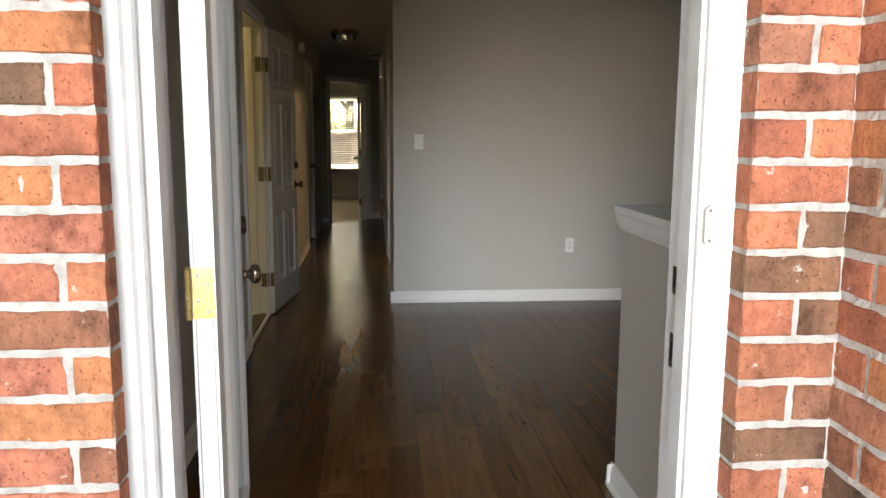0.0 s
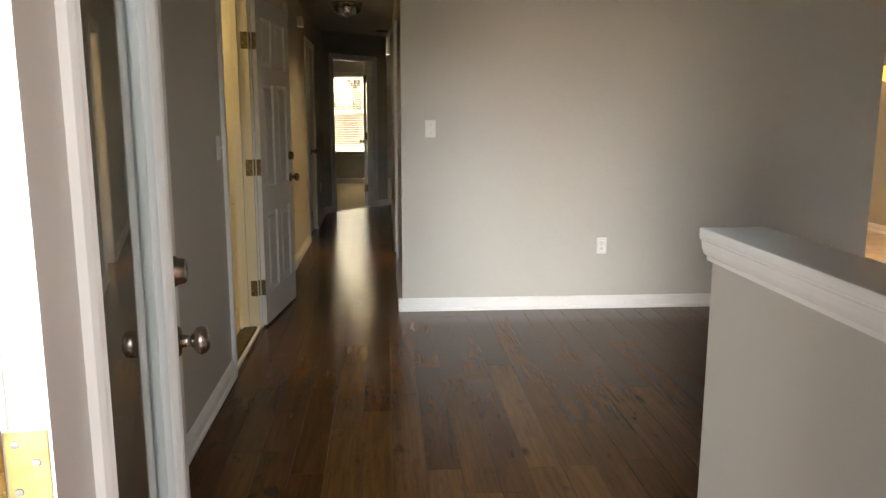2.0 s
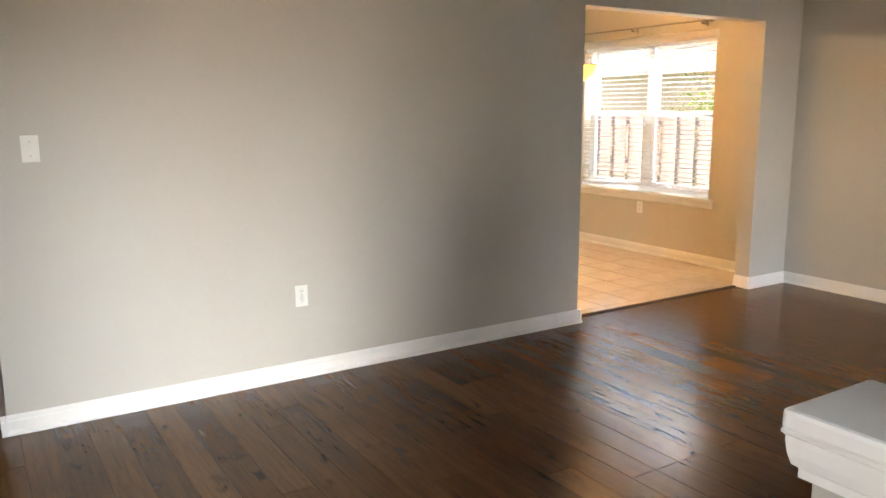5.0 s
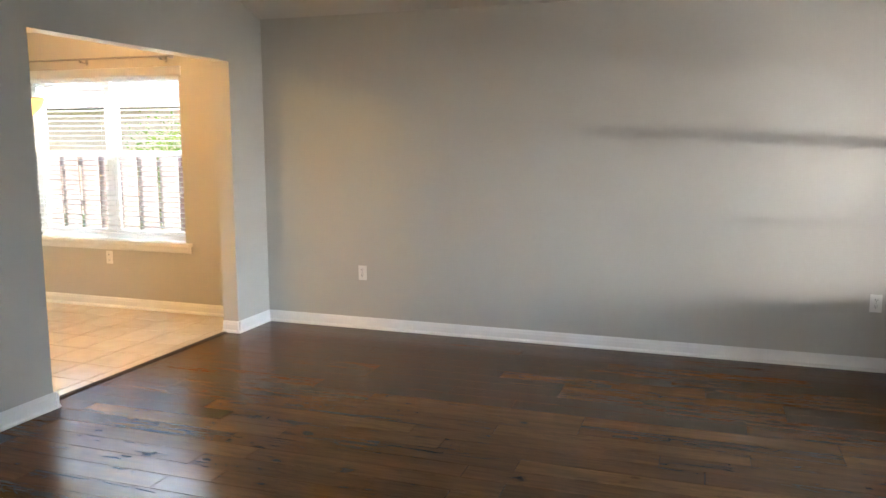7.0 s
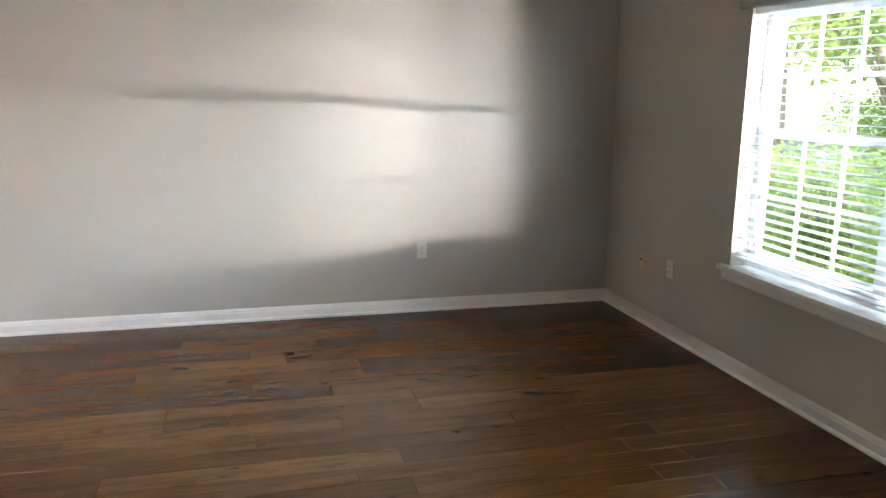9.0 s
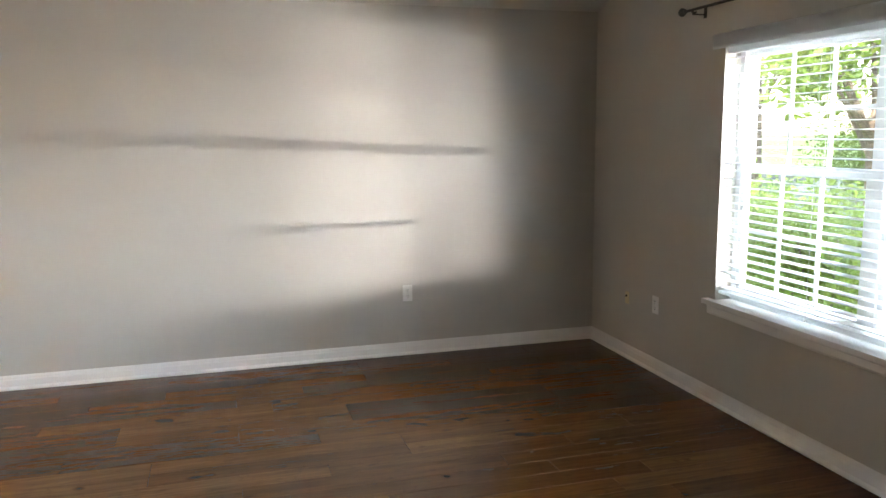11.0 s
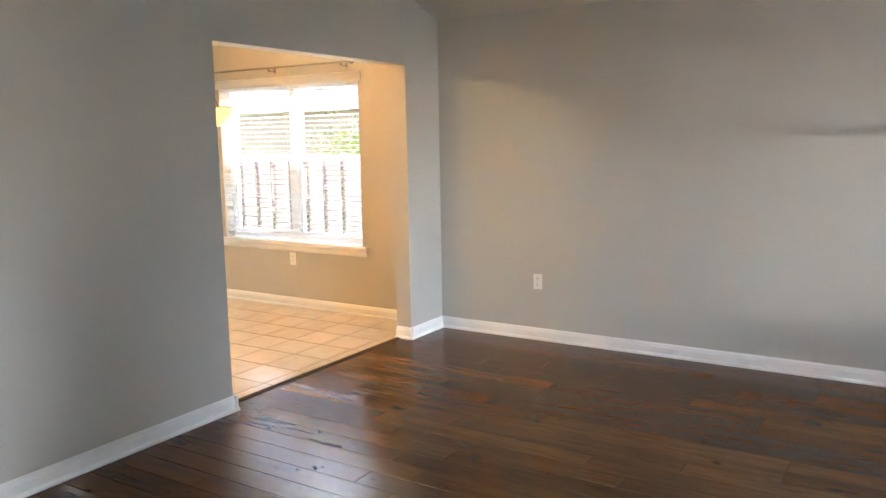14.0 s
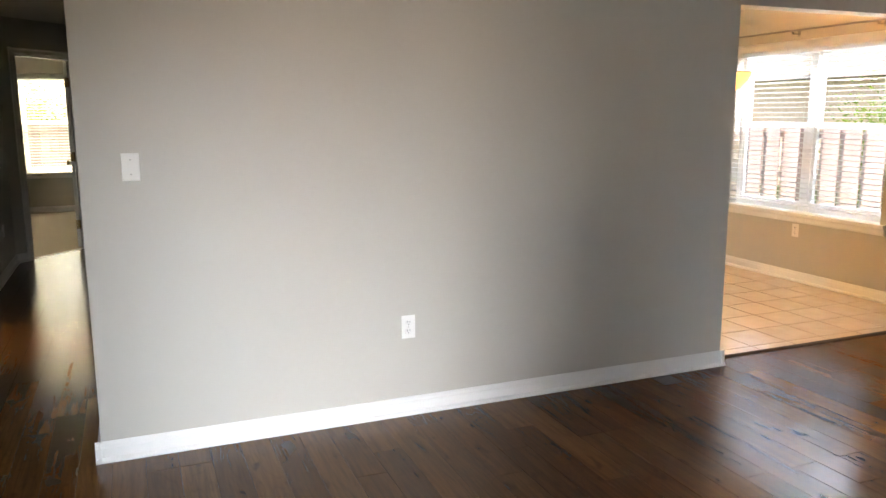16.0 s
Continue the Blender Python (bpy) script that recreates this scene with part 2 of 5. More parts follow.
    bq.inputs["Strength"].default_value, bq.inputs["Distance"].default_value = 0.7, 0.01
    l.new(tex((1, 1, 1), 22, 3), bq.inputs["Height"])
    l.new(bp.outputs[0], bq.inputs["Normal"])
    l.new(bq.outputs[0], b.inputs["Normal"])
    return m


M_BRICK = brick_material()
M_PALEBRICK = material("pale_brick", [(0.55, 0.40, 0.31), (0.68, 0.51, 0.41), (0.74, 0.58, 0.48)], 0.9, scale=7, bump=0.5, bump_scale=30)
M_MORTAR = material("pale_mortar", [(0.26, 0.24, 0.22), (0.42, 0.40, 0.37), (0.52, 0.50, 0.47)], 0.95, scale=25, bump=0.9, bump_scale=140)
M_BRASS = material("brass", [(0.48, 0.34, 0.12), (0.72, 0.55, 0.24), (0.80, 0.64, 0.32)], 0.32, metal=1.0, scale=30)
M_OLDBRASS = material("tarnished_brass", [(0.06, 0.04, 0.02), (0.20, 0.14, 0.06), (0.30, 0.22, 0.10)], 0.4, metal=1.0, scale=40)
M_NICKEL = material("satin_nickel", [(0.30, 0.25, 0.21), (0.42, 0.36, 0.31), (0.50, 0.44, 0.39)], 0.26, metal=1.0, scale=20)
M_CHROME = material("bright_nickel", shades((0.72, 0.70, 0.67), 0.05), 0.25, metal=1.0)
M_STEEL = material("dull_steel", shades((0.35, 0.34, 0.33), 0.1), 0.4, metal=1.0)
M_IRON = material("black_iron", shades((0.02, 0.018, 0.017), 0.2), 0.5)
M_PLASTIC = material("white_plastic", shades((0.80, 0.79, 0.76), 0.02), 0.35)
M_IVORY = material("ivory_plastic", shades((0.66, 0.58, 0.36), 0.03), 0.4)
M_DARK = material("dark_slot", shades((0.02, 0.02, 0.02), 0.1), 0.7)
M_SLAT = material("white_blind_slat", shades((0.80, 0.80, 0.78), 0.02), 0.45, scale=3)
M_PLATE = material("satin_plate", shades((0.66, 0.65, 0.62), 0.06), 0.5, metal=0.5, scale=30)


def let_light_through(m, colour, share):
    """Thin vinyl: part of the light that falls on one side comes out on the other."""
    n, l = m.node_tree.nodes, m.node_tree.links
    mixer, tr, out = n.new("ShaderNodeMixShader"), n.new("ShaderNodeBsdfTranslucent"), n["Material Output"]
    tr.inputs["Color"].default_value = (*colour, 1)
    mixer.inputs[0].default_value = share
    l.new(n["Principled BSDF"].outputs[0], mixer.inputs[1])
    l.new(tr.outputs[0], mixer.inputs[2])
    l.new(mixer.outputs[0], out.inputs["Surface"])


let_light_through(M_SLAT, (0.82, 0.84, 0.85), 0.6)
M_VINYL = material("white_vinyl", shades((0.78, 0.79, 0.79), 0.02), 0.4)
M_CORD = material("white_cord", shades((0.74, 0.73, 0.70), 0.04), 0.9)
M_GLASS = glass_material("window_glass")
M_DOORGLASS = glass_material("door_glass", (0.80, 0.86, 0.84))
M_GRASS = material("lawn", [(0.035, 0.07, 0.015), (0.07, 0.13, 0.03), (0.12, 0.18, 0.05)], 0.95, scale=3, bump=0.8, bump_scale=80)
M_CONCRETE = material("concrete", [(0.30, 0.29, 0.27), (0.42, 0.41, 0.38), (0.50, 0.49, 0.46)], 0.9, scale=3, bump=0.5, bump_scale=90)
M_ASPHALT = material("asphalt", shades((0.055, 0.055, 0.057), 0.25), 0.9, scale=9, bump=0.6, bump_scale=160)
M_LEAF = material("leaf_green", [(0.05, 0.10, 0.015), (0.10, 0.19, 0.03), (0.20, 0.27, 0.06)], 0.55, scale=2.5)
let_light_through(M_LEAF, (0.30, 0.38, 0.06), 0.4)
M_BARK = material("bark", [(0.06, 0.045, 0.03), (0.14, 0.11, 0.08), (0.20, 0.16, 0.12)], 0.95, scale=8, stretch=(1, 1, 0.25), bump=0.9, bump_scale=30)
M_FENCE = material("weathered_fence_board", [(0.34, 0.265, 0.255), (0.44, 0.36, 0.35), (0.50, 0.42, 0.41)], 0.9, scale=4, stretch=(1, 1, 0.15), bump=0.5, bump_scale=60, vary=0.3)
M_SHINGLE = material("grey_shingle", shades((0.36, 0.34, 0.33), 0.2), 0.95, scale=12, bump=0.6, bump_scale=50)
M_CARPAINT = material("silver_car_paint", shades((0.45, 0.50, 0.56), 0.03), 0.22, metal=0.6)
M_CARGLASS = material("dark_car_glass", shades((0.02, 0.025, 0.03), 0.1), 0.06)
M_RUBBER = material("tyre_rubber", shades((0.02, 0.02, 0.02), 0.1), 0.8)
M_AMBER = glow_material("amber_lamp_glass", (1.0, 0.48, 0.09), 0.9)
M_BELL = glow_material("lit_bell_button", (1.0, 0.85, 0.45), 0.9)

# ---- mesh helpers ----


def part(name, bm, mat, parent=None, label="", smooth=False):
    """Links a bmesh as one mesh object, under a thing or a part."""
    me = bpy.data.meshes.new(name)
    bm.normal_update()
    bm.to_mesh(me)
    bm.free()
    me.materials.append(mat)
    if smooth:
        me.shade_smooth()
    ob = new(name, me)
    if parent is not None:
        ob.parent = parent
        ob.matrix_parent_inverse = parent.matrix_basis.inverted()
    if label:
        ob["label"] = label
    return ob


def thing(name, at, label, category, group="", kind="", turn=0.0):
    e = new(name)
    e.empty_display_size = 0.1
    e.matrix_basis = pose(*at, 0, 0, turn)
    return tagged(e, label, category, group, kind)


def local(ob, m=None):
    """Puts a part's mesh, built in its thing's own space, there."""
    ob.matrix_parent_inverse = Matrix.Identity(4)
    if m is not None:
        ob.matrix_basis = m
    return ob


def add_box(bm, x0, x1, y0, y1, z0, z1, bevel=0.0):
    r = bmesh.ops.create_cube(bm, size=1.0)
    vs = r["verts"]
    for v in vs:
        v.co = Vector(((x0 + x1) / 2 + v.co.x * (x1 - x0), (y0 + y1) / 2 + v.co.y * (y1 - y0), (z0 + z1) / 2 + v.co.z * (z1 - z0)))
    if bevel:
        es = list({e for v in vs for e in v.link_edges})
        bmesh.ops.bevel(bm, geom=es, offset=bevel, segments=2, profile=0.6, affect="EDGES")
    return bm


def box(*a, bevel=0.0):
    return add_box(bmesh.new(), *a, bevel=bevel)


def extrude(profile, p0, p1, cap=True, bm=None, nrm=None):
    """Extrudes a profile of (out, up) along p0 to p1 on the ground plan; out is to the left of the way walked, or along nrm."""
    bm = bm or bmesh.new()
    a, b = Vector(p0), Vector(p1)
    d = (b - a).normalized()
    out = Vector(nrm) if nrm else Vector((-d.y, d.x, 0))
    rows = [[bm.verts.new(q + out * o + Vector((0, 0, u))) for o, u in profile] for q in (a, b)]
    k = len(profile)
    for i in range(k):
        bm.faces.new((rows[0][i], rows[0][(i + 1) % k], rows[1][(i + 1) % k], rows[1][i]))
    if cap:
        bm.faces.new(rows[0])
        bm.faces.new(rows[1][::-1])
    bmesh.ops.recalc_face_normals(bm, faces=bm.faces[:])
    return bm


def lathe(profile, seg=24, bm=None, m=None):
    """Turns a profile of (radius, height) round z."""
    bm = bm or bmesh.new()
    m = m or Matrix.Identity(4)
    rings = []
    for r, z in profile:
        if r < 1e-5:
            rings.append([bm.verts.new(m @ Vector((0, 0, z)))])
        else:
            rings.append([bm.verts.new(m @ Vector((r * math.cos(2 * math.pi * i / seg), r * math.sin(2 * math.pi * i / seg), z))) for i in range(seg)])
    for a, b in zip(rings, rings[1:]):
        for i in range(seg):
            j = (i + 1) % seg
            if len(a) == 1 and len(b) == 1:
                continue
            if len(a) == 1:
                bm.faces.new((a[0], b[i], b[j]))
            elif len(b) == 1:
                bm.faces.new((a[i], a[j], b[0]))
            else:
                bm.faces.new((a[i], a[j], b[j], b[i]))
    bmesh.ops.recalc_face_normals(bm, faces=bm.faces[:])
    return bm


def wall_with_openings(name, axis, lo, hi, t0, t1, z0, z1, openings, mat, label, gable=None):
    """A wall along axis 'x' or 'y' from lo to hi, between t0 and t1 across, with openings (lo, hi, z0, z1) cut through."""
    bm = bmesh.new()
    us = sorted({lo, hi, *[o[0] for o in openings], *[o[1] for o in openings]})
    zs = sorted({z0, z1, *[o[2] for o in openings], *[o[3] for o in openings]})
    for u0, u1 in zip(us, us[1:]):
        run = None
        for w0, w1 in list(zip(zs, zs[1:])) + [(None, None)]:
            free = w0 is not None and not any(o[0] - 1e-6 <= u0 and u1 <= o[1] + 1e-6 and o[2] - 1e-6 <= w0 and w1 <= o[3] + 1e-6 for o in openings)
            if free:
                run = (run[0] if run else w0, w1)
            elif run:
                if axis == "x":
                    add_box(bm, u0, u1, t0, t1, *run)
                else:
                    add_box(bm, t0, t1, u0, u1, *run)
                run = None
    if gable:
        (a, b, top) = gable
        pts = [(a, z1), (b, z1), ((a + b) / 2, top)]
        f = [bm.verts.new((u, t0, z)) for u, z in pts]
        g = [bm.verts.new((u, t1, z)) for u, z in pts]
        bm.faces.new(f)
        bm.faces.new(g[::-1])
        for i in range(3):
            bm.faces.new((f[i], g[i], g[(i + 1) % 3], f[(i + 1) % 3]))
    bmesh.ops.remove_doubles(bm, verts=bm.verts[:], dist=0.0005)
    seen, extra = {}, []
    for fc in bm.faces:
        key = tuple(sorted((round(v.co.x, 4), round(v.co.y, 4), round(v.co.z, 4)) for v in fc.verts))
        if key in seen:
            extra += [fc, seen[key]]
        seen[key] = fc
    if extra:
        bmesh.ops.delete(bm, geom=list(set(extra)), context="FACES_ONLY")
    bmesh.ops.recalc_face_normals(bm, faces=bm.faces[:])
    return tagged(part(name, bm, mat), label, "wall", kind="structure")

# ---- the house: walls, ceilings, roof ----
XR, YF, YB = 5.57, -5.85, 0.0        # side wall, front wall and back wall of the living room
XH = -0.92                            # outer wall of the hall
ZC = 2.405                            # flat ceilings
ZT = 3.333                            # ridge of the vaulted ceiling
YD = -4.45                            # inner face of the entrance wall
WIN = (0.60, 2.02)                    # all windows: sill and head

wall_with_openings("wall_back", "x", 0.0, XR, YB, 0.13, 0, ZC, [(3.335, 5.122, 0, 2.045)], M_WALL,
                   "greige painted living room wall with a wide cased opening", (0.0, XR, ZT))
wall_with_openings("wall_side", "y", YF, 4.72, XR, XR + 0.2, 0, ZC, [(0.79, 2.45, *WIN)], M_WALL,
                   "long greige painted outer wall with the dining window")
wall_with_openings("wall_front", "x", 0.80, XR + 0.2, YF - 0.2, YF, 0, ZC, [(2.125, 4.075, *WIN)], M_WALL,
                   "greige painted front wall with a double window", (0.0, XR, ZT))
wall_with_openings("wall_porch_side", "y", YF, YD, 0.775, 0.885, 0, 2.66, [], M_WALL, "greige wall between living room and porch")
wall_with_openings("wall_entrance", "x", -1.04, 0.775, YD - 0.11, YD, 0, 2.66, [(-0.55, 0.487, 0, 2.08)], M_WALL,
                   "greige entrance wall with the front door opening")
wall_with_openings("wall_hall", "y", YD, 5.22, XH - 0.12, XH, 0, ZC, [(-1.213, -0.356, 0, 2.06), (3.02, 3.82, 0, 2.05)], M_WALL,
                   "greige hall wall with two door openings")
wall_with_openings("wall_hall_kitchen", "y", 0.13, 6.13, 0.0, 0.115, 0, ZC, [(1.50, 2.26, 0, 2.05)], M_WALL,
                   "greige hall wall with an opening to the kitchen")
wall_with_openings("wall_dining_end", "x", 0.115, XR, 4.6, 4.72, 0, ZC, [], M_WALL, "greige dining room end wall")
wall_with_openings("wall_bedroom_window", "x", -3.3, 2.2, 9.7, 9.9, 0, ZC, [(-1.27, -0.345, *WIN)], M_WALL, "pale bedroom wall with a window")
wall_with_openings("wall_bedroom_west", "y", 5.22, 9.7, -3.42, -3.3, 0, ZC, [], M_WALL, "pale bedroom side wall")
wall_with_openings("wall_bedroom_east", "y", 6.13, 9.7, 2.2, 2.32, 0, ZC, [], M_WALL, "pale bedroom side wall")
wall_with_openings("wall_bedroom_south", "x", -3.42, XH - 0.12, 5.10, 5.22, 0, ZC, [], M_WALL, "pale bedroom rear wall")
wall_with_openings("wall_hall_end", "x", -0.02, 2.2, 6.13, 6.25, 0, ZC, [], M_WALL, "short greige wall at the hall end")
wall_with_openings("wall_laundry_west", "y", -2.6, 1.2, -3.1, -3.0, 0, ZC, [], M_CREAM, "cream laundry wall")
wall_with_openings("wall_laundry_south", "x", -3.0, XH - 0.12, -2.7, -2.6, 0, ZC, [], M_CREAM, "cream laundry wall")
wall_with_openings("wall_laundry_north", "x", -3.0, XH - 0.12, 1.1, 1.2, 0, ZC, [], M_CREAM, "cream laundry wall")

# the slanted wall with the bedroom door
DIAG = pose(XH, 5.22, 0, 0, 0, 47.0)
d_wall = wall_with_openings("wall_hall_slanted", "x", -0.08, 1.25, 0.0, 0.115, 0, ZC, [(0.19, 0.97, 0, 2.06)], M_WALL,
                            "slanted greige wall at the hall end with the bedroom door")
d_wall.matrix_basis = DIAG


def slab(name, corners, thick, mat, label, category="ceiling"):
    bm = bmesh.new()
    lo = [bm.verts.new(c) for c in corners]
    hi = [bm.verts.new((c[0], c[1], c[2] + thick)) for c in corners]
    bm.faces.new(lo)
    bm.faces.new(hi[::-1])
    k = len(corners)
    for i in range(k):
        bm.faces.new((lo[i], hi[i], hi[(i + 1) % k], lo[(i + 1) % k]))
    bmesh.ops.recalc_face_normals(bm, faces=bm.faces[:])
    return tagged(part(name, bm, mat), label, category, kind="structure")


XM = XR / 2
slab("ceiling_vault_side", [(XR, YF, ZC), (XR, YB, ZC), (XM, YB, ZT), (XM, YF, ZT)], 0.1, M_CEIL, "white sloped living room ceiling")
z9 = ZC + (ZT - ZC) * 0.885 / XM
slab("ceiling_vault_hall", [(0, YD, ZC), (0, YB, ZC), (XM, YB, ZT), (XM, YD, ZT)], 0.1, M_CEIL, "white sloped living room ceiling")
slab("ceiling_vault_front", [(0.80, YF, z9), (0.80, YD, z9), (XM, YD, ZT), (XM, YF, ZT)], 0.1, M_CEIL, "white sloped living room ceiling")
slab("ceiling_hall", [(XH, YD, ZC), (0, YD, ZC), (0, 6.13, ZC), (XH, 6.13, ZC)], 0.1, M_CEIL, "white flat hall ceiling")
slab("ceiling_dining", [(0.0, 0.13, ZC), (XR, 0.13, ZC), (XR, 4.72, ZC), (0.0, 4.72, ZC)], 0.1, M_CEIL, "white flat dining room ceiling")
slab("ceiling_bedroom", [(-3.42, 5.1, ZC + 0.005), (2.32, 5.1, ZC + 0.005), (2.32, 9.7, ZC + 0.005), (-3.42, 9.7, ZC + 0.005)], 0.09, M_CEIL, "white flat bedroom ceiling")
slab("ceiling_laundry", [(-3.1, -2.7, ZC), (XH, -2.7, ZC), (XH, 1.2, ZC), (-3.1, 1.2, ZC)], 0.09, M_CEIL, "white laundry ceiling")
# roofs out of view, added to keep the sun out of the house
slab("roof_east", [(6.2, -6.5, 2.5), (6.2, 10.3, 2.5), (XM, 10.3, 3.62), (XM, -6.5, 3.62)], 0.12, M_SHINGLE, "grey shingle roof", "roof")
slab("roof_west", [(-1.3, YD - 0.3, 2.62), (-1.3, 10.3, 2.62), (XM, 10.3, 3.62), (XM, YD - 0.3, 3.62)], 0.12, M_SHINGLE, "grey shingle roof", "roof")
slab("roof_front", [(0.6, -6.5, 3.0), (0.6, YD - 0.3, 3.0), (XM, YD - 0.3, 3.62), (XM, -6.5, 3.62)], 0.12, M_SHINGLE, "grey shingle roof", "roof")
# unseen slab added over the porch, to keep skylight off the bricks
slab("roof_porch", [(-2.8, -6.5, 2.72), (0.74, -6.5, 2.72), (0.74, YD - 0.31, 2.72), (-2.8, YD - 0.31, 2.72)], 0.1, M_CEIL, "plain white slab added over the porch as shade", "ceiling")
slab("roof_bedroom", [(-3.8, 4.0, 2.6), (-1.3, 4.0, 2.6), (-1.3, 10.3, 2.6), (-3.8, 10.3, 2.6)], 0.12, M_SHINGLE, "grey shingle roof", "roof")
slab("roof_laundry", [(-3.8, -4.9, 2.6), (-1.3, -4.9, 2.6), (-1.3, 4.0, 2.6), (-3.8, 4.0, 2.6)], 0.12, M_SHINGLE, "grey shingle roof", "roof")

# ---- floors ----
tagged(part("floor_slab", box(-3.1, XR, YD, 9.7, -0.2, -0.012), M_GAP), "dark slab under the floors", "floor", kind="structure")
tagged(part("floor_living_slab", box(0.885, XR, YF, YD, -0.2, -0.012), M_GAP), "dark slab under the planks", "floor", kind="structure")
tagged(part("floor_bedroom", box(-3.3, 2.2, 5.15, 9.7, -0.010, -0.002), M_CARPET), "beige cut pile carpet in the bedroom", "carpet", kind="structure")
tagged(part("floor_laundry", box(-3.0, XH - 0.12, -2.6, 1.1, -0.010, 0.0), M_TILE), "pale vinyl laundry floor", "floor", kind="structure")
floor_dining = tagged(part("floor_dining", box(0.115, XR, 0.115, 4.6, -0.010, -0.0025), M_GROUT), "cream ceramic tiles with brown grout", "floor", kind="structure")
floor_planks = tagged(part("floor", box(XH, XR, YD, 0.0, -0.0118, -0.0105), M_GAP), "brown hand-scraped wood plank floor", "floor", kind="structure")

# ---- trim: baseboards, casings ----
BASE = [(0, 0), (0.026, 0), (0.026, 0.010), (0.020, 0.018), (0.015, 0.022), (0.015, 0.062), (0.011, 0.070), (0.011, 0.076), (0.006, 0.086), (0.003, 0.090), (0, 0.090)]


def baseboard(p0, p1):
    """Skirting on the left of the way from p0 to p1."""
    return tagged(part("baseboard", extrude(BASE, (*p0, 0), (*p1, 0)), M_TRIM), "white moulded baseboard along the wall", "baseboard", kind="structure")


E_ = 0.026
baseboard((3.335 + E_, YB), (-E_, YB))                 # back wall, its outer corner
baseboard((XR, YB), (5.122 - E_, YB))
baseboard((XR, YF), (XR, YB))
baseboard((0.885, YF), (XR, YF))
baseboard((0.885, YD), (0.885, YF))
baseboard((3.335, 0.13), (3.335, -E_))                 # the opening's reveals
baseboard((5.122, -E_), (5.122, 0.13))
baseboard((XR, 0.13), (XR, 4.6))
baseboard((XR, 4.6), (0.115, 4.6))
baseboard((0.0, -E_), (0.0, 1.44))                     # hall, kitchen side
baseboard((0.0, 2.32), (0.0, 6.13))
baseboard((XH, -1.275), (XH, YD))
baseboard((XH, 2.955), (XH, -0.29))
baseboard((XH, 5.22), (XH, 3.885))
baseboard((XH, YD), (-0.59, YD))
baseboard((0.53, YD), (0.765, YD))
baseboard((2.2, 9.7), (-3.3, 9.7))
for s0, s1 in ((0.0, 0.13), (1.03, 1.25)):
    a, b = DIAG @ Vector((s0, 0, 0)), DIAG @ Vector((s1, 0, 0))
    baseboard((b.x, b.y), (a.x, a.y))

CASE = [(0, 0), (0.010, 0), (0.016, 0.008), (0.016, 0.022), (0.012, 0.028), (0.012, 0.044), (0.018, 0.050), (0.018, 0.060), (0, 0.060)]


def casing(name, m, width, height, label):
    """Moulded casing round an opening; in the local frame the opening spans x 0..width, the room is at negative y."""
    bm = bmesh.new()
    prof = [(u, -o) for o, u in CASE]        # (away from the opening, into the room)
    path = [Vector((0, 0, 0)), Vector((0, 0, height)), Vector((width, 0, height)), Vector((width, 0, 0))]
    outs = [Vector((-1, 0, 0)), Vector((-1, 0, 1)), Vector((1, 0, 1)), Vector((1, 0, 0))]
    rows = [[bm.verts.new(p + o * u + Vector((0, y, 0))) for u, y in prof] for p, o in zip(path, outs)]
    k = len(prof)
    for a, b in zip(rows, rows[1:]):
        for i in range(k):
            bm.faces.new((a[i], a[(i + 1) % k], b[(i + 1) % k], b[i]))
    bm.faces.new(rows[0])
    bm.faces.new(rows[-1])
    bmesh.ops.recalc_face_normals(bm, faces=bm.faces[:])
    ob = part(name, bm, M_TRIM)
    ob.matrix_basis = m
    return tagged(ob, label, "door trim", kind="structure")


def jamb(name, m, width, height, depth, mat, label, thick=0.018):
    """A lining of the opening; the opening spans x 0..width, y 0..depth."""
    bm = bmesh.new()
    add_box(bm, 0, thick, 0, depth, 0, height)
    add_box(bm, width - thick, width, 0, depth, 0, height)
    add_box(bm, thick, width - thick, 0, depth, height - thick, height)
    ob = part(name, bm, mat)
    ob.matrix_basis = m
    return tagged(ob, label, "door jamb", kind="structure")


HALL_W = lambda y: pose(XH, y, 0, 0, 0, 90)            # seen from the hall, the left wall: x runs to +y, room at +x
casing("trim_laundry", HALL_W(-1.213), 0.857, 2.06, "white moulded casing round the laundry doorway")
jamb("trim_laundry_jamb", pose(XH - 0.002, -1.213, 0, 0, 0, 90), 0.857, 2.06, 0.122, M_CREAM, "cream painted doorway lining")
casing("trim_closet", HALL_W(3.02), 0.80, 2.05, "white moulded casing round the closet door")
casing("trim_kitchen", pose(0.0, 2.26, 0, 0, 0, -90), 0.76, 2.05, "white moulded casing round the kitchen opening")
jamb("trim_kitchen_jamb", pose(-0.002, 2.26, 0, 0, 0, -90), 0.76, 2.05, 0.12, M_TRIM, "white painted opening lining")
casing("trim_bedroom", DIAG @ pose(0.19, 0, 0), 0.78, 2.06, "white moulded casing round the bedroom door")
jamb("trim_bedroom_jamb", DIAG @ pose(0.19, -0.002, 0), 0.78, 2.06, 0.12, M_TRIM, "white painted doorway lining")

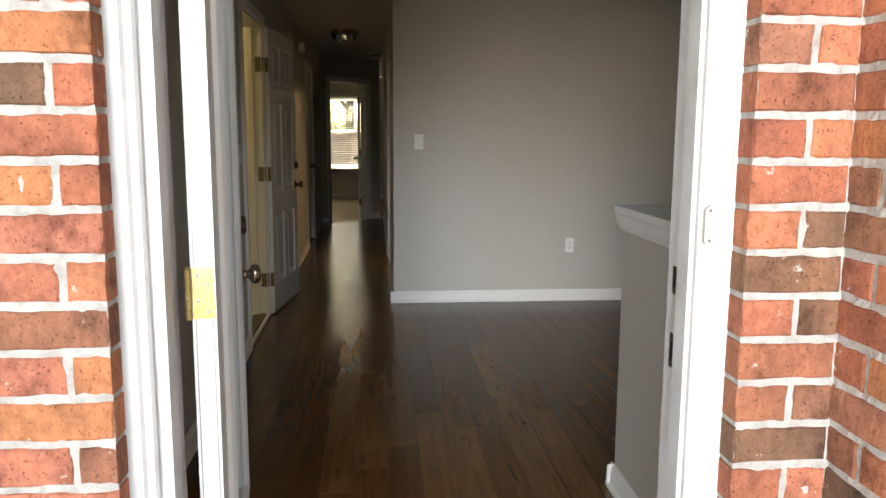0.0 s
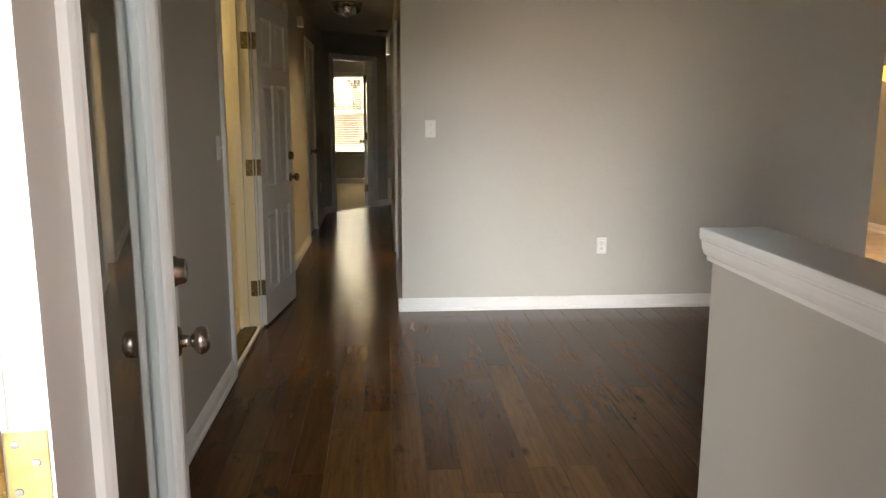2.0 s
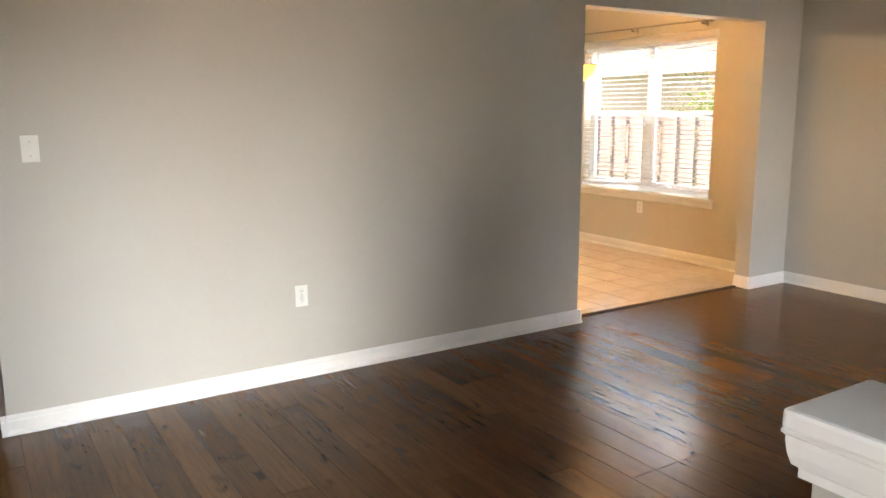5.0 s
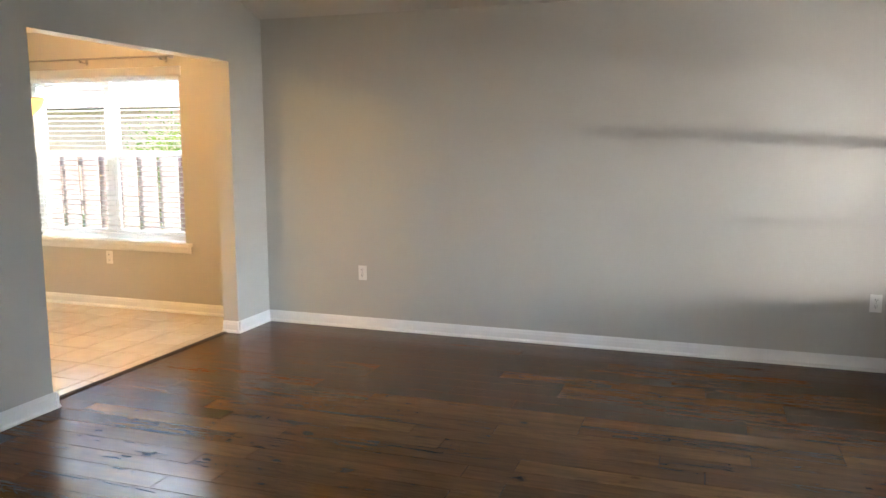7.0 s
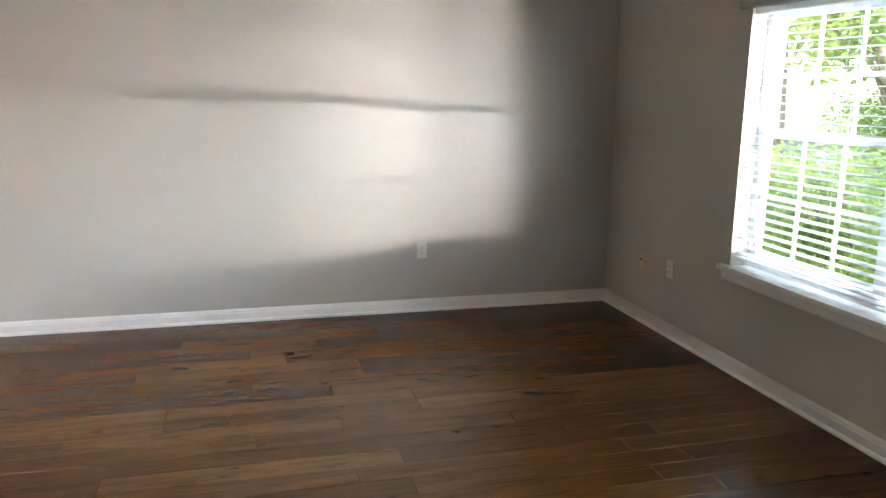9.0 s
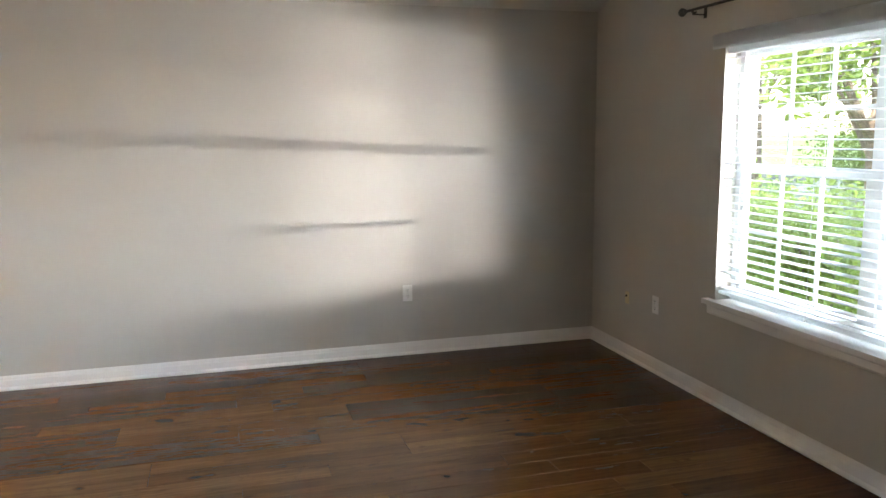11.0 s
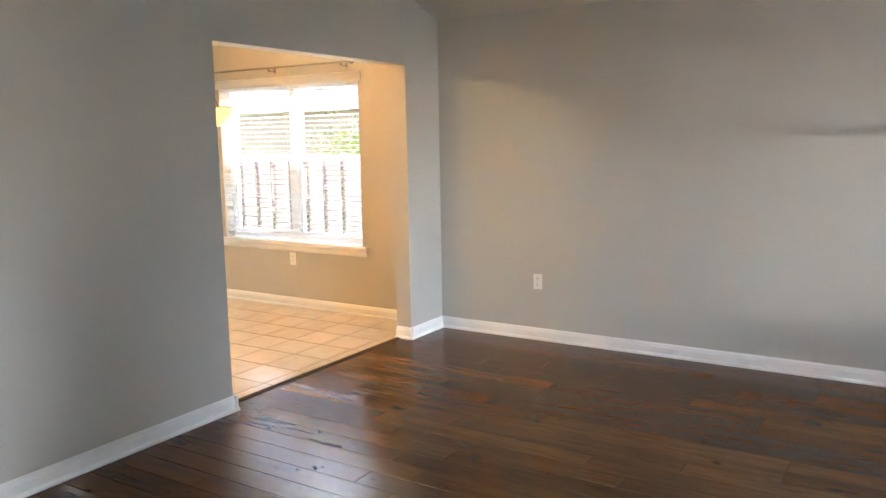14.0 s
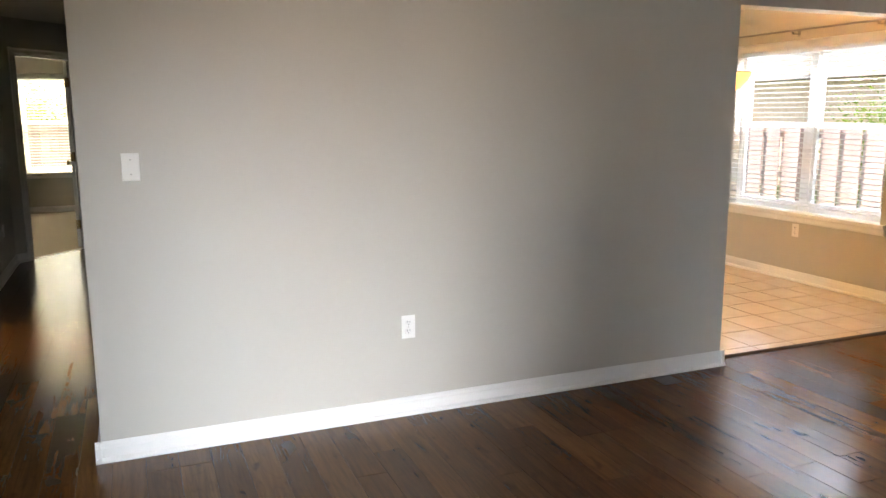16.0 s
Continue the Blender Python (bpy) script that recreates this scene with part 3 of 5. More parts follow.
# threshold strips
tagged(part("trim_threshold", extrude([(-0.022, 0), (0.022, 0), (0.014, 0.007), (-0.014, 0.007)], (3.335, 0.105, 0), (5.122, 0.105, 0)), M_GAP),
       "dark brown threshold strip between planks and tiles", "threshold", kind="structure")
tagged(part("trim_laundry_threshold", extrude([(-0.05, 0), (0.05, 0), (0.035, 0.014), (-0.035, 0.014)], (XH - 0.06, -1.195, 0), (XH - 0.06, -0.374, 0)), M_OLDBRASS),
       "worn brass laundry threshold", "threshold", kind="structure")
tagged(part("trim_laundry_stop", box(XH - 0.105, XH - 0.064, -0.388, -0.3742, 0.0, 2.04, bevel=0.002), M_CREAM), "cream door stop on the doorway lining", "door trim", kind="structure")
tagged(part("trim_laundry_sill", box(XH - 0.01, XH + 0.012, -1.20, -0.37, 0, 0.018, bevel=0.003), M_TRIM), "white strip under the laundry door", "threshold", kind="structure")
a, b = DIAG @ Vector((0.20, 0.06, 0)), DIAG @ Vector((0.96, 0.06, 0))
tagged(part("trim_bedroom_threshold", extrude([(-0.02, 0), (0.02, 0), (0.012, 0.006), (-0.012, 0.006)], a, b), M_TRIM), "pale strip between planks and carpet", "threshold", kind="structure")

# ---- half wall beside the entrance ----
half_wall = tagged(part("wall_half", box(0.754, 0.870, YD, -3.262, 0, 0.99), M_WALL), "greige half wall beside the entrance", "half wall", kind="structure")
CAP = [(0.0, 0.0), (0.012, 0.0), (0.012, 0.012), (0.018, 0.016), (0.022, 0.030), (0.024, 0.046), (0.024, 0.052), (0.028, 0.056), (0.028, 0.060), (0.0, 0.060)]
bm = bmesh.new()
ring = [Vector((0.754, YD, 0.985)), Vector((0.754, -3.262, 0.985)), Vector((0.870, -3.262, 0.985)), Vector((0.870, YD, 0.985))]
outs = [Vector((-1, 0, 0)), Vector((-1, 1, 0)), Vector((1, 1, 0)), Vector((1, 0, 0))]
rows = [[bm.verts.new(p + o * u + Vector((0, 0, z))) for u, z in CAP] for p, o in zip(ring, outs)]
for r0, r1 in zip(rows, rows[1:]):
    for i in range(len(CAP) - 1):
        bm.faces.new((r0[i], r0[i + 1], r1[i + 1], r1[i]))
bmesh.ops.recalc_face_normals(bm, faces=bm.faces[:])
part("crown_moulding", bm, M_TRIM, half_wall, "white crown moulding under the ledge")
part("ledge", box(0.722, 0.906, YD, -3.236, 1.0452, 1.072, bevel=0.006), M_TRIM, half_wall, "white painted wooden ledge")
baseboard((0.754, YD), (0.754, -3.262 + E_))
baseboard((0.754 - E_, -3.262), (0.870 + E_, -3.262))
baseboard((0.870, -3.262 + E_), (0.870, YD))

# ---- windows ----


def window(name, m, width, halves, label, sill_over=0.065, grille=True):
    """A sash window in an opening; local x to the right as seen from the room, y outwards, z up from the sill."""
    h = WIN[1] - WIN[0]
    w = tagged(new(name), label, "window", kind="structure")
    w.matrix_basis = m
    f = bmesh.new()
    add_box(f, 0, 0.04, 0.10, 0.17, 0, h)
    add_box(f, width - 0.04, width, 0.10, 0.17, 0, h)
    add_box(f, 0.04, width - 0.04, 0.10, 0.17, h - 0.04, h)
    add_box(f, 0.04, width - 0.04, 0.10, 0.17, 0, 0.045)
    local(part("window_frame", f, M_VINYL, w))
    s = extrude([(-sill_over, 0), (width + sill_over, 0), (width + sill_over, 0.026), (-sill_over, 0.026)], (0, -0.045, -0.022), (0, 0.0, -0.022), nrm=(1, 0, 0))
    add_box(s, 0.002, width - 0.002, 0.001, 0.0995, -0.022, 0.004)
    local(part("window_sill", s, M_TRIM, w))
    ap = extrude([(0, 0), (0.010, 0), (0.016, 0.012), (0.016, 0.045), (0.024, 0.055), (0.024, 0.06), (0, 0.06)], (-sill_over + 0.015, 0, -0.082), (width + sill_over - 0.015, 0, -0.082), nrm=(0, -1, 0))
    local(part("apron", ap, M_TRIM, w))
    cell = width / halves
    for k in range(halves):
        x0, x1 = k * cell + (0.04 if k == 0 else 0.035), (k + 1) * cell - (0.04 if k == halves - 1 else 0.035)
        if k:
            local(part("mullion", box(k * cell - 0.035, k * cell + 0.035, 0.095, 0.17, 0.045, h - 0.04), M_VINYL, w))
        mid = 0.535 * h
        for nm, z0, z1, y0 in (("lower_sash", 0.045, mid, 0.105), ("upper_sash", mid - 0.03, h - 0.04, 0.137)):
            b = bmesh.new()
            add_box(b, x0, x0 + 0.035, y0, y0 + 0.03, z0, z1)
            add_box(b, x1 - 0.035, x1, y0, y0 + 0.03, z0, z1)
            add_box(b, x0 + 0.035, x1 - 0.035, y0, y0 + 0.03, z0, z0 + 0.04)
            add_box(b, x0 + 0.035, x1 - 0.035, y0, y0 + 0.03, z1 - 0.035, z1)
            sash = local(part(nm, b, M_VINYL, w))
            gx0, gx1, gz0, gz1 = x0 + 0.035, x1 - 0.035, z0 + 0.04, z1 - 0.035
            p = local(part("pane", box(gx0, gx1, y0 + 0.012, y0 + 0.017, gz0, gz1), M_GLASS, sash))
            p.visible_shadow = False
            for j in (1, 2) if grille else ():
                u = gx0 + (gx1 - gx0) * j / 3
                local(part("muntin", box(u - 0.008, u + 0.008, y0 + 0.006, y0 + 0.023, gz0, gz1), M_VINYL, sash))
            v = (gz0 + gz1) / 2
            if grille:
                local(part("muntin", box(gx0, gx1, y0 + 0.0055, y0 + 0.0235, v - 0.008, v + 0.008), M_VINYL, sash))
            if nm == "lower_sash":
                for j in (0.3, 0.7):
                    u = x0 + (x1 - x0) * j
                    local(part("sash_lock", box(u - 0.025, u + 0.025, y0 - 0.004, y0 + 0.02, z1 + 0.0005, z1 + 0.014, bevel=0.003), M_PLASTIC, sash))
    return w


def blind(m, width, label, tilt=6.0, bottom=0.042, outside=0.09, group="window blinds", pitch=0.0435):
    """A two-inch horizontal blind hung in the opening, its valance on the wall face; local frame as the window's."""
    h = WIN[1] - WIN[0]
    t = tagged(new("window_blind"), label, "blind", group)
    t.matrix_basis = m
    local(part("headrail", box(0.006, width - 0.006, 0.012, 0.068, h - 0.05, h - 0.003), M_SLAT, t))
    va = extrude([(0.0, 0.0), (0.012, 0.0), (0.016, 0.012), (0.016, 0.066), (0.012, 0.078), (0, 0.078)], (-outside, -0.003, h - 0.022), (width + outside, -0.003, h - 0.022), nrm=(0, -1, 0))
    local(part("valance", va, M_SLAT, t))
    sb = bmesh.new()
    n_ = 6
    top, bot = [], []
    for i in range(n_ + 1):
        y = -0.025 + 0.05 * i / n_
        z = 0.003 * (1 - (y / 0.025) ** 2)
        top.append((y, z + 0.0013))
        bot.append((y, z - 0.0013))
    rows_ = [[sb.verts.new((x, y, z)) for y, z in top + bot[::-1]] for x in (0.008, width - 0.008)]
    kk = len(rows_[0])
    for i in range(kk):
        sb.faces.new((rows_[0][i], rows_[0][(i + 1) % kk], rows_[1][(i + 1) % kk], rows_[1][i]))
    sb.faces.new(rows_[0])
    sb.faces.new(rows_[1][::-1])
    bmesh.ops.recalc_face_normals(sb, faces=sb.faces[:])
    rng = random.Random(int(width * 1000))
    z, first = bottom + 0.04, None
    while z < h - 0.055:
        mm = pose(0, 0.04 + rng.uniform(-0.001, 0.001), z, tilt + rng.uniform(-1.5, 1.5), 0, 0) @ pose(0, 0, 0, 0, rng.uniform(-0.06, 0.06), 0)
        if first is None:
            first = local(part("slat", sb, M_SLAT, t), mm)
        else:
            s = new("slat", first.data)
            s.parent = t
            s.matrix_basis = mm
        z += pitch
    local(part("bottom_rail", box(0.008, width - 0.008, 0.013, 0.067, bottom, bottom + 0.020, bevel=0.004), M_SLAT, t))
    k = max(2, round(width / 0.5))
    for i in range(k):
        u = 0.12 + (width - 0.24) * i / (k - 1)
        for y in (0.0135, 0.0665):
            c = lathe([(0.0009, bottom + 0.01), (0.0009, h - 0.04)], 6, m=pose(u, y, 0))
            local(part("ladder_cord", c, M_CORD, t))
        local(part("cord_plug", lathe([(0, 0), (0.005, 0), (0.006, 0.008), (0.002, 0.014), (0, 0.014)], 10, m=pose(u, 0.009, bottom - 0.006)), M_PLASTIC, t))
    local(part("tilt_wand", lathe([(0, 0), (0.0045, 0.0), (0.004, 0.02), (0.003, 0.60), (0, 0.60)], 8, m=pose(0.09, 0.004, h - 0.66)), M_PLASTIC, t))
    return t


W_FRONT = pose(4.075, YF, WIN[0], 0, 0, 180)
W_DINING = pose(XR, 2.45, WIN[0], 0, 0, -90)
W_BED = pose(-1.27, 9.7, WIN[0])
window("window_front", W_FRONT, 1.95, 2, "white double sash window with grilles above a wooden sill")
window("window_dining", W_DINING, 1.66, 2, "white double sash window in the dining room", grille=False)
window("window_bedroom", W_BED, 0.925, 1, "white sash window in the bedroom", grille=False)
blind(W_FRONT, 1.95, "white two-inch blind with open slats on the front window", tilt=2.0)
blind(W_DINING, 1.66, "white two-inch blind with open slats in the dining room", tilt=-1.0, outside=0.03)
blind(W_BED, 0.925, "white blind with open slats in the bedroom", tilt=3, outside=0.03)

# ---- doors ----


def six_panel(width, height, thick, sides=True):
    """A six-panel door leaf; x from the hinge edge, y 0 the near face, z up."""
    b = bmesh.new()
    s, r = 0.105, 0.10
    rows = [(0.0, 0.20), (0.20 + 0.51, 0.20 + 0.51 + 0.16), (1.52, 1.52 + 0.10), (height - 0.11, height)]
    cols = [(0.0, s), (width / 2 - 0.045, width / 2 + 0.045), (width - s, width)]
    for x0, x1 in cols:
        add_box(b, x0, x1, 0, thick, 0, height)
    for z0, z1 in rows:
        for (a0, a1), (c0, c1) in zip(cols, cols[1:]):
            add_box(b, a1, c0, 0, thick, z0, z1)
    for (a0, a1), (c0, c1) in zip(cols, cols[1:]):
        for (y0, z0), (z1, y1) in zip(rows, rows[1:]):
            for near in (True, False):
                ya = 0.0 if near else thick
                sgn = 1 if near else -1
                ring0 = [(a1, z0), (c0, z0), (c0, z1), (a1, z1)]

                def loop(inset, depth):
                    x0_, x1_ = a1 + inset, c0 - inset
                    w0, w1 = z0 + inset, z1 - inset
                    return [b.verts.new((x, ya + sgn * depth, z)) for x, z in ((x0_, w0), (x1_, w0), (x1_, w1), (x0_, w1))]
                loops = [loop(0, 0.0), loop(0.007, 0.012), loop(0.022, 0.013), loop(0.046, 0.003)]
                for A, B in zip(loops, loops[1:]):
                    for i in range(4):
                        b.faces.new((A[i], A[(i + 1) % 4], B[(i + 1) % 4], B[i]))
                b.faces.new(loops[-1])
    bmesh.ops.recalc_face_normals(b, faces=b.faces[:])
    return b


KNOB = [(0, 0), (0.033, 0), (0.033, 0.004), (0.028, 0.009), (0.014, 0.011), (0.012, 0.028), (0.018, 0.034), (0.027, 0.040), (0.030, 0.050), (0.027, 0.060), (0.018, 0.066), (0, 0.067)]
BOLT = [(0, 0), (0.032, 0), (0.032, 0.006), (0.028, 0.012), (0.026, 0.024), (0.022, 0.028), (0.012, 0.029), (0.010, 0.026), (0, 0.026)]


def hinge_leaf(parent, m, mat, h=0.1, w=0.04, label="brass hinge leaf"):
    """A hinge leaf in the local xz plane facing -y, with four screws."""
    b = box(0, w, -0.002, 0.0, -h / 2, h / 2, bevel=0.0008)
    leaf = local(part("hinge", b, mat, parent, label), m)
    for u, z in ((0.010, 0.036), (0.028, 0.016), (0.010, -0.014), (0.028, -0.036)):
        local(part("screw", lathe([(0, 0.0), (0.0045, 0.0), (0.004, 0.0012), (0, 0.0014)], 10, m=pose(u, -0.002, z, 90, 0, 0)), M_STEEL, leaf))
    return leaf


def barrel(parent, m, mat, h=0.1):
    prof = []
    for i in range(5):
        z0, z1 = -h / 2 + h * i / 5 + 0.0006, -h / 2 + h * (i + 1) / 5 - 0.0006
        prof += [(0.005, z0), (0.0062, z0 + 0.001), (0.0062, z1 - 0.001), (0.005, z1)]
    local(part("hinge_barrel", lathe([(0, -h / 2 - 0.004)] + prof + [(0, h / 2 + 0.004)], 12), mat, parent), m)


# front door, swung into the hall
front_door = thing("front_door", (-0.4425, -4.470, 0.012), "white front door with tall glass, standing open", "door", turn=97.3)
FW, FH, FT = 0.92, 2.03, 0.045
b = bmesh.new()
G0, G1, H0, H1 = 0.175, 0.745, 0.26, 1.86
add_box(b, 0, G0, 0, FT, 0, FH)
add_box(b, G1, FW, 0, FT, 0, FH)
add_box(b, G0, G1, 0, FT, 0, H0)
add_box(b, G0, G1, 0, FT, H1, FH)
local(part("door_leaf", b, M_DOOR, front_door))
for side in (0, 1):
    b = bmesh.new()
    prof = [(0.0, 0.0), (0.010, 0.006), (0.016, 0.016), (0.014, 0.024), (0.018, 0.032), (0.014, 0.042), (0.006, 0.052), (0.0, 0.056)]
    loops = []
    for o, u in prof:
        y = -o if side == 0 else FT + o
        g = 0.034 - u
        loops.append([b.verts.new((x, y, z)) for x, z in ((G0 - g, H0 - g), (G1 + g, H0 - g), (G1 + g, H1 + g), (G0 - g, H1 + g))])
    for A, B in zip(loops, loops[1:]):
        for i in range(4):
            b.faces.new((A[i], A[(i + 1) % 4], B[(i + 1) % 4], B[i]))
    bmesh.ops.recalc_face_normals(b, faces=b.faces[:])
    local(part("glass_frame", b, M_DOOR, front_door, "raised moulding round the glass"))
pn = local(part("pane", box(G0, G1, 0.018, 0.026, H0, H1), M_DOORGLASS, front_door, "clear door glass"))
pn.visible_shadow = False
for y, rx in ((0.0, 90), (FT, -90)):
    local(part("knob", lathe(KNOB, 28), M_NICKEL, front_door, "satin nickel knob", smooth=True), pose(FW - 0.065, y, 0.888, rx, 0, 0))
    local(part("deadbolt", lathe(BOLT, 28), M_NICKEL, front_door, "satin nickel deadbolt", smooth=True), pose(FW - 0.065, y, 1.038, rx, 0, 0))
local(part("latch_plate", box(FW, FW + 0.002, 0.010, 0.035, 0.86, 0.92), M_BRASS, front_door))
for z in (0.22, 1.008, 1.80):
    hinge_leaf(front_door, pose(-0.0005, 0.043, z, 0, 0, -90), M_BRASS)
    barrel(front_door, pose(-0.006, 0.050, z), M_BRASS)
for u in (0.0065, 0.0385):
    local(part("weatherstrip", box(-0.0012, -0.0002, u - 0.0012, u + 0.0012, 0.02, FH - 0.02), M_STEEL, front_door, "thin grey seal line"))

# its frame and brick mould
MOULD = [(0, 0), (0.030, 0), (0.036, 0.005), (0.036, 0.018), (0.043, 0.024), (0.043, 0.052), (0.040, 0.058), (0.040, 0.064), (0, 0.064)]
CASE_IN = CASE
CASE = MOULD
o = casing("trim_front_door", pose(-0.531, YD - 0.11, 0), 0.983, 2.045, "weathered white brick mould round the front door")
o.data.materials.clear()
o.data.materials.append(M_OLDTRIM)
CASE = CASE_IN
casing("trim_front_door_inside", pose(0.468, YD, 0, 0, 0, 180), 0.999, 2.055, "white casing inside the front door")
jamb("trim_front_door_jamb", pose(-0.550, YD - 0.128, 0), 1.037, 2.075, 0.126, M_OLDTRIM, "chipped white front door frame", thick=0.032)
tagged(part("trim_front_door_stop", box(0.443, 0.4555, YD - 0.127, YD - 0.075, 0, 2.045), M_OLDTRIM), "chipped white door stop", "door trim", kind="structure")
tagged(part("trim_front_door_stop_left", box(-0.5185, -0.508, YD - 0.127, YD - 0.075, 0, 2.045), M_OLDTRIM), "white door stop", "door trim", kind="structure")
tagged(part("trim_front_threshold", extrude([(-0.07, 0), (0.07, 0), (0.05, 0.014), (-0.05, 0.014)], (-0.518, YD - 0.07, -0.008), (0.455, YD - 0.07, -0.008)), M_STEEL),
       "metal threshold of the front door", "threshold", kind="structure")
for k, (z, h) in enumerate(((1.038, 0.055), (0.895, 0.07))):
    sp = thing("strike_plate", (0.4552, YD - 0.045, z), "dark worn strike plate on the door frame", "strike plate", "strike plates")
    local(part("plate", box(-0.002, 0.0005, -0.014, 0.014, -h / 2, h / 2), M_OLDBRASS, sp))
    local(part("keeper_hole", box(-0.0026, -0.0019, -0.007, 0.007, -h / 4, h / 4), M_DARK, sp))

# doorbell on the brick mould
bell = thing("doorbell", (0.4665, YD - 0.1535, 1.161), "lit doorbell button in a nickel plate", "doorbell")
b = bmesh.new()
pts = []
for i in range(20):
    a = 2 * math.pi * i / 20
    pts.append((0.0105 * math.cos(a), 0.0105 * math.sin(a) + (0.026 if math.sin(a) > 0 else -0.026)))
lo = [b.verts.new((u, 0.0, z)) for u, z in pts]
hi = [b.verts.new((u * 0.9, -0.006, z * 0.97)) for u, z in pts]
b.faces.new(hi)
for i in range(20):
    b.faces.new((lo[i], lo[(i + 1) % 20], hi[(i + 1) % 20], hi[i]))
bmesh.ops.recalc_face_normals(b, faces=b.faces[:])
local(part("plate", b, M_PLATE, bell, "rounded nickel plate"))
local(part("button", box(-0.0052, 0.0052, -0.0095, -0.005, -0.018, 0.018, bevel=0.002), M_BELL, bell, "glowing yellow button"))
for z in (0.0275, -0.0275):
    local(part("screw", lathe([(0, 0), (0.0035, 0), (0.003, 0.0012), (0, 0.0014)], 10, m=pose(0, -0.0055, z, 90, 0, 0)), M_STEEL, bell))

# laundry door, folded back against the hall wall
laundry_door = thing("laundry_door", (-0.878, -0.350, 0.016), "white six-panel door folded open against the wall", "door", turn=82.4)
local(part("door_leaf", six_panel(0.765, 2.03, 0.035), M_DOOR, laundry_door))
for z in (0.246, 1.01, 1.773):
    hinge_leaf(laundry_door, pose(-0.0005, 0.035, z, 0, 0, -90), M_OLDBRASS, w=0.035)
    barrel(laundry_door, pose(-0.008, 0.038, z), M_OLDBRASS)
for y, rx in ((0.0, 90),):
    local(part("knob", lathe(KNOB, 24), M_OLDBRASS, laundry_door, "tarnished brass knob", smooth=True), pose(0.70, y, 0.892, rx, 0, 0))
    local(part("deadbolt", lathe(BOLT, 24), M_OLDBRASS, laundry_door, "tarnished brass deadbolt", smooth=True), pose(0.70, y, 1.045, rx, 0, 0))
for z in (0.262, 1.026, 1.789):
    jl = tagged(new("jamb_hinge"), "tarnished brass hinge leaf on the doorway lining", "hinge", "jamb hinges")
    jl.matrix_basis = pose(XH - 0.046, -0.3740, z)
    local(part("leaf", box(0, 0.040, -0.002, 0.0, -0.05, 0.05, bevel=0.0008), M_OLDBRASS, jl))
    for u, w in ((0.010, 0.036), (0.028, 0.016), (0.010, -0.014), (0.028, -0.036)):
        local(part("screw", lathe([(0, 0.0), (0.0045, 0.0), (0.004, 0.0012), (0, 0.0014)], 8, m=pose(u, -0.002, w, 90, 0, 0)), M_STEEL, jl))

# closet door, shut, in the hall
closet_door = thing("closet_door", (XH - 0.03, 3.025, 0.012), "white six-panel closet door, shut", "door", turn=90.0)
local(part("door_leaf", six_panel(0.79, 2.03, 0.035), M_DOOR, closet_door))
local(part("knob", lathe(KNOB, 20), M_OLDBRASS, closet_door, "brass knob", smooth=True), pose(0.73, 0, 0.90, 90, 0, 0))
# bedroom door, open into the bedroom
bed_door = tagged(new("bedroom_door"), "white six-panel bedroom door standing open", "door")
bed_door.matrix_basis = DIAG @ pose(0.950, 0.125, 0.012, 0, 0, 45)
local(part("door_leaf", six_panel(0.74, 2.03, 0.035), M_DOOR, bed_door))
for y, rx in ((0.0, 90), (0.035, -90)):
    local(part("knob", lathe(KNOB, 20), M_OLDBRASS, bed_door, "brass knob", smooth=True), pose(0.68, y, 0.90, rx, 0, 0))
for z in (0.25, 1.0, 1.80):
    hinge_leaf(bed_door, pose(-0.001, 0.036, z, 0, 0, -90), M_OLDBRASS, w=0.036)
    barrel(bed_door, pose(-0.007, -0.004, z), M_OLDBRASS)

# ---- cupboard seen inside the laundry ----
cup = thing("utility_cabinet", (-2.3, 0.12, 0), "tall cream painted utility cabinet with shut doors", "cabinet")
local(part("body", box(0, 1.22, 0.022, 0.6, 0.0, 2.2), M_CREAM, cup))
for i in range(2):
    for z0, z1 in ((0.06, 0.74), (0.76, 2.16)):
        d = local(part("door", box(0.012 + i * 0.605, 0.603 + i * 0.605, 0.0, 0.0215, z0, z1, bevel=0.004), M_CREAM, cup))
        local(part("handle", lathe(KNOB, 14), M_OLDBRASS, d, "small brass knob"), pose(0.555 + i * 0.11, 0, z0 + 0.3, 90, 0, 0) @ Matrix.Scale(0.5, 4))
        for zz in (z0 + 0.1, z1 - 0.1):
            local(part("hinge", box(0.004 + i * 1.205, 0.014 + i * 1.205, -0.006, 0.0, zz - 0.03, zz + 0.03), M_OLDBRASS, d))

# ---- wall plates ----


def plate_base(name, m, label, category, group, mat=None, w=0.070, h=0.115):
    t = tagged(new(name), label, category, group)
    t.matrix_basis = m
    local(part("cover_plate", box(-w / 2, w / 2, -0.006, 0.0, -h / 2, h / 2, bevel=0.003), mat or M_PLASTIC, t))
    return t


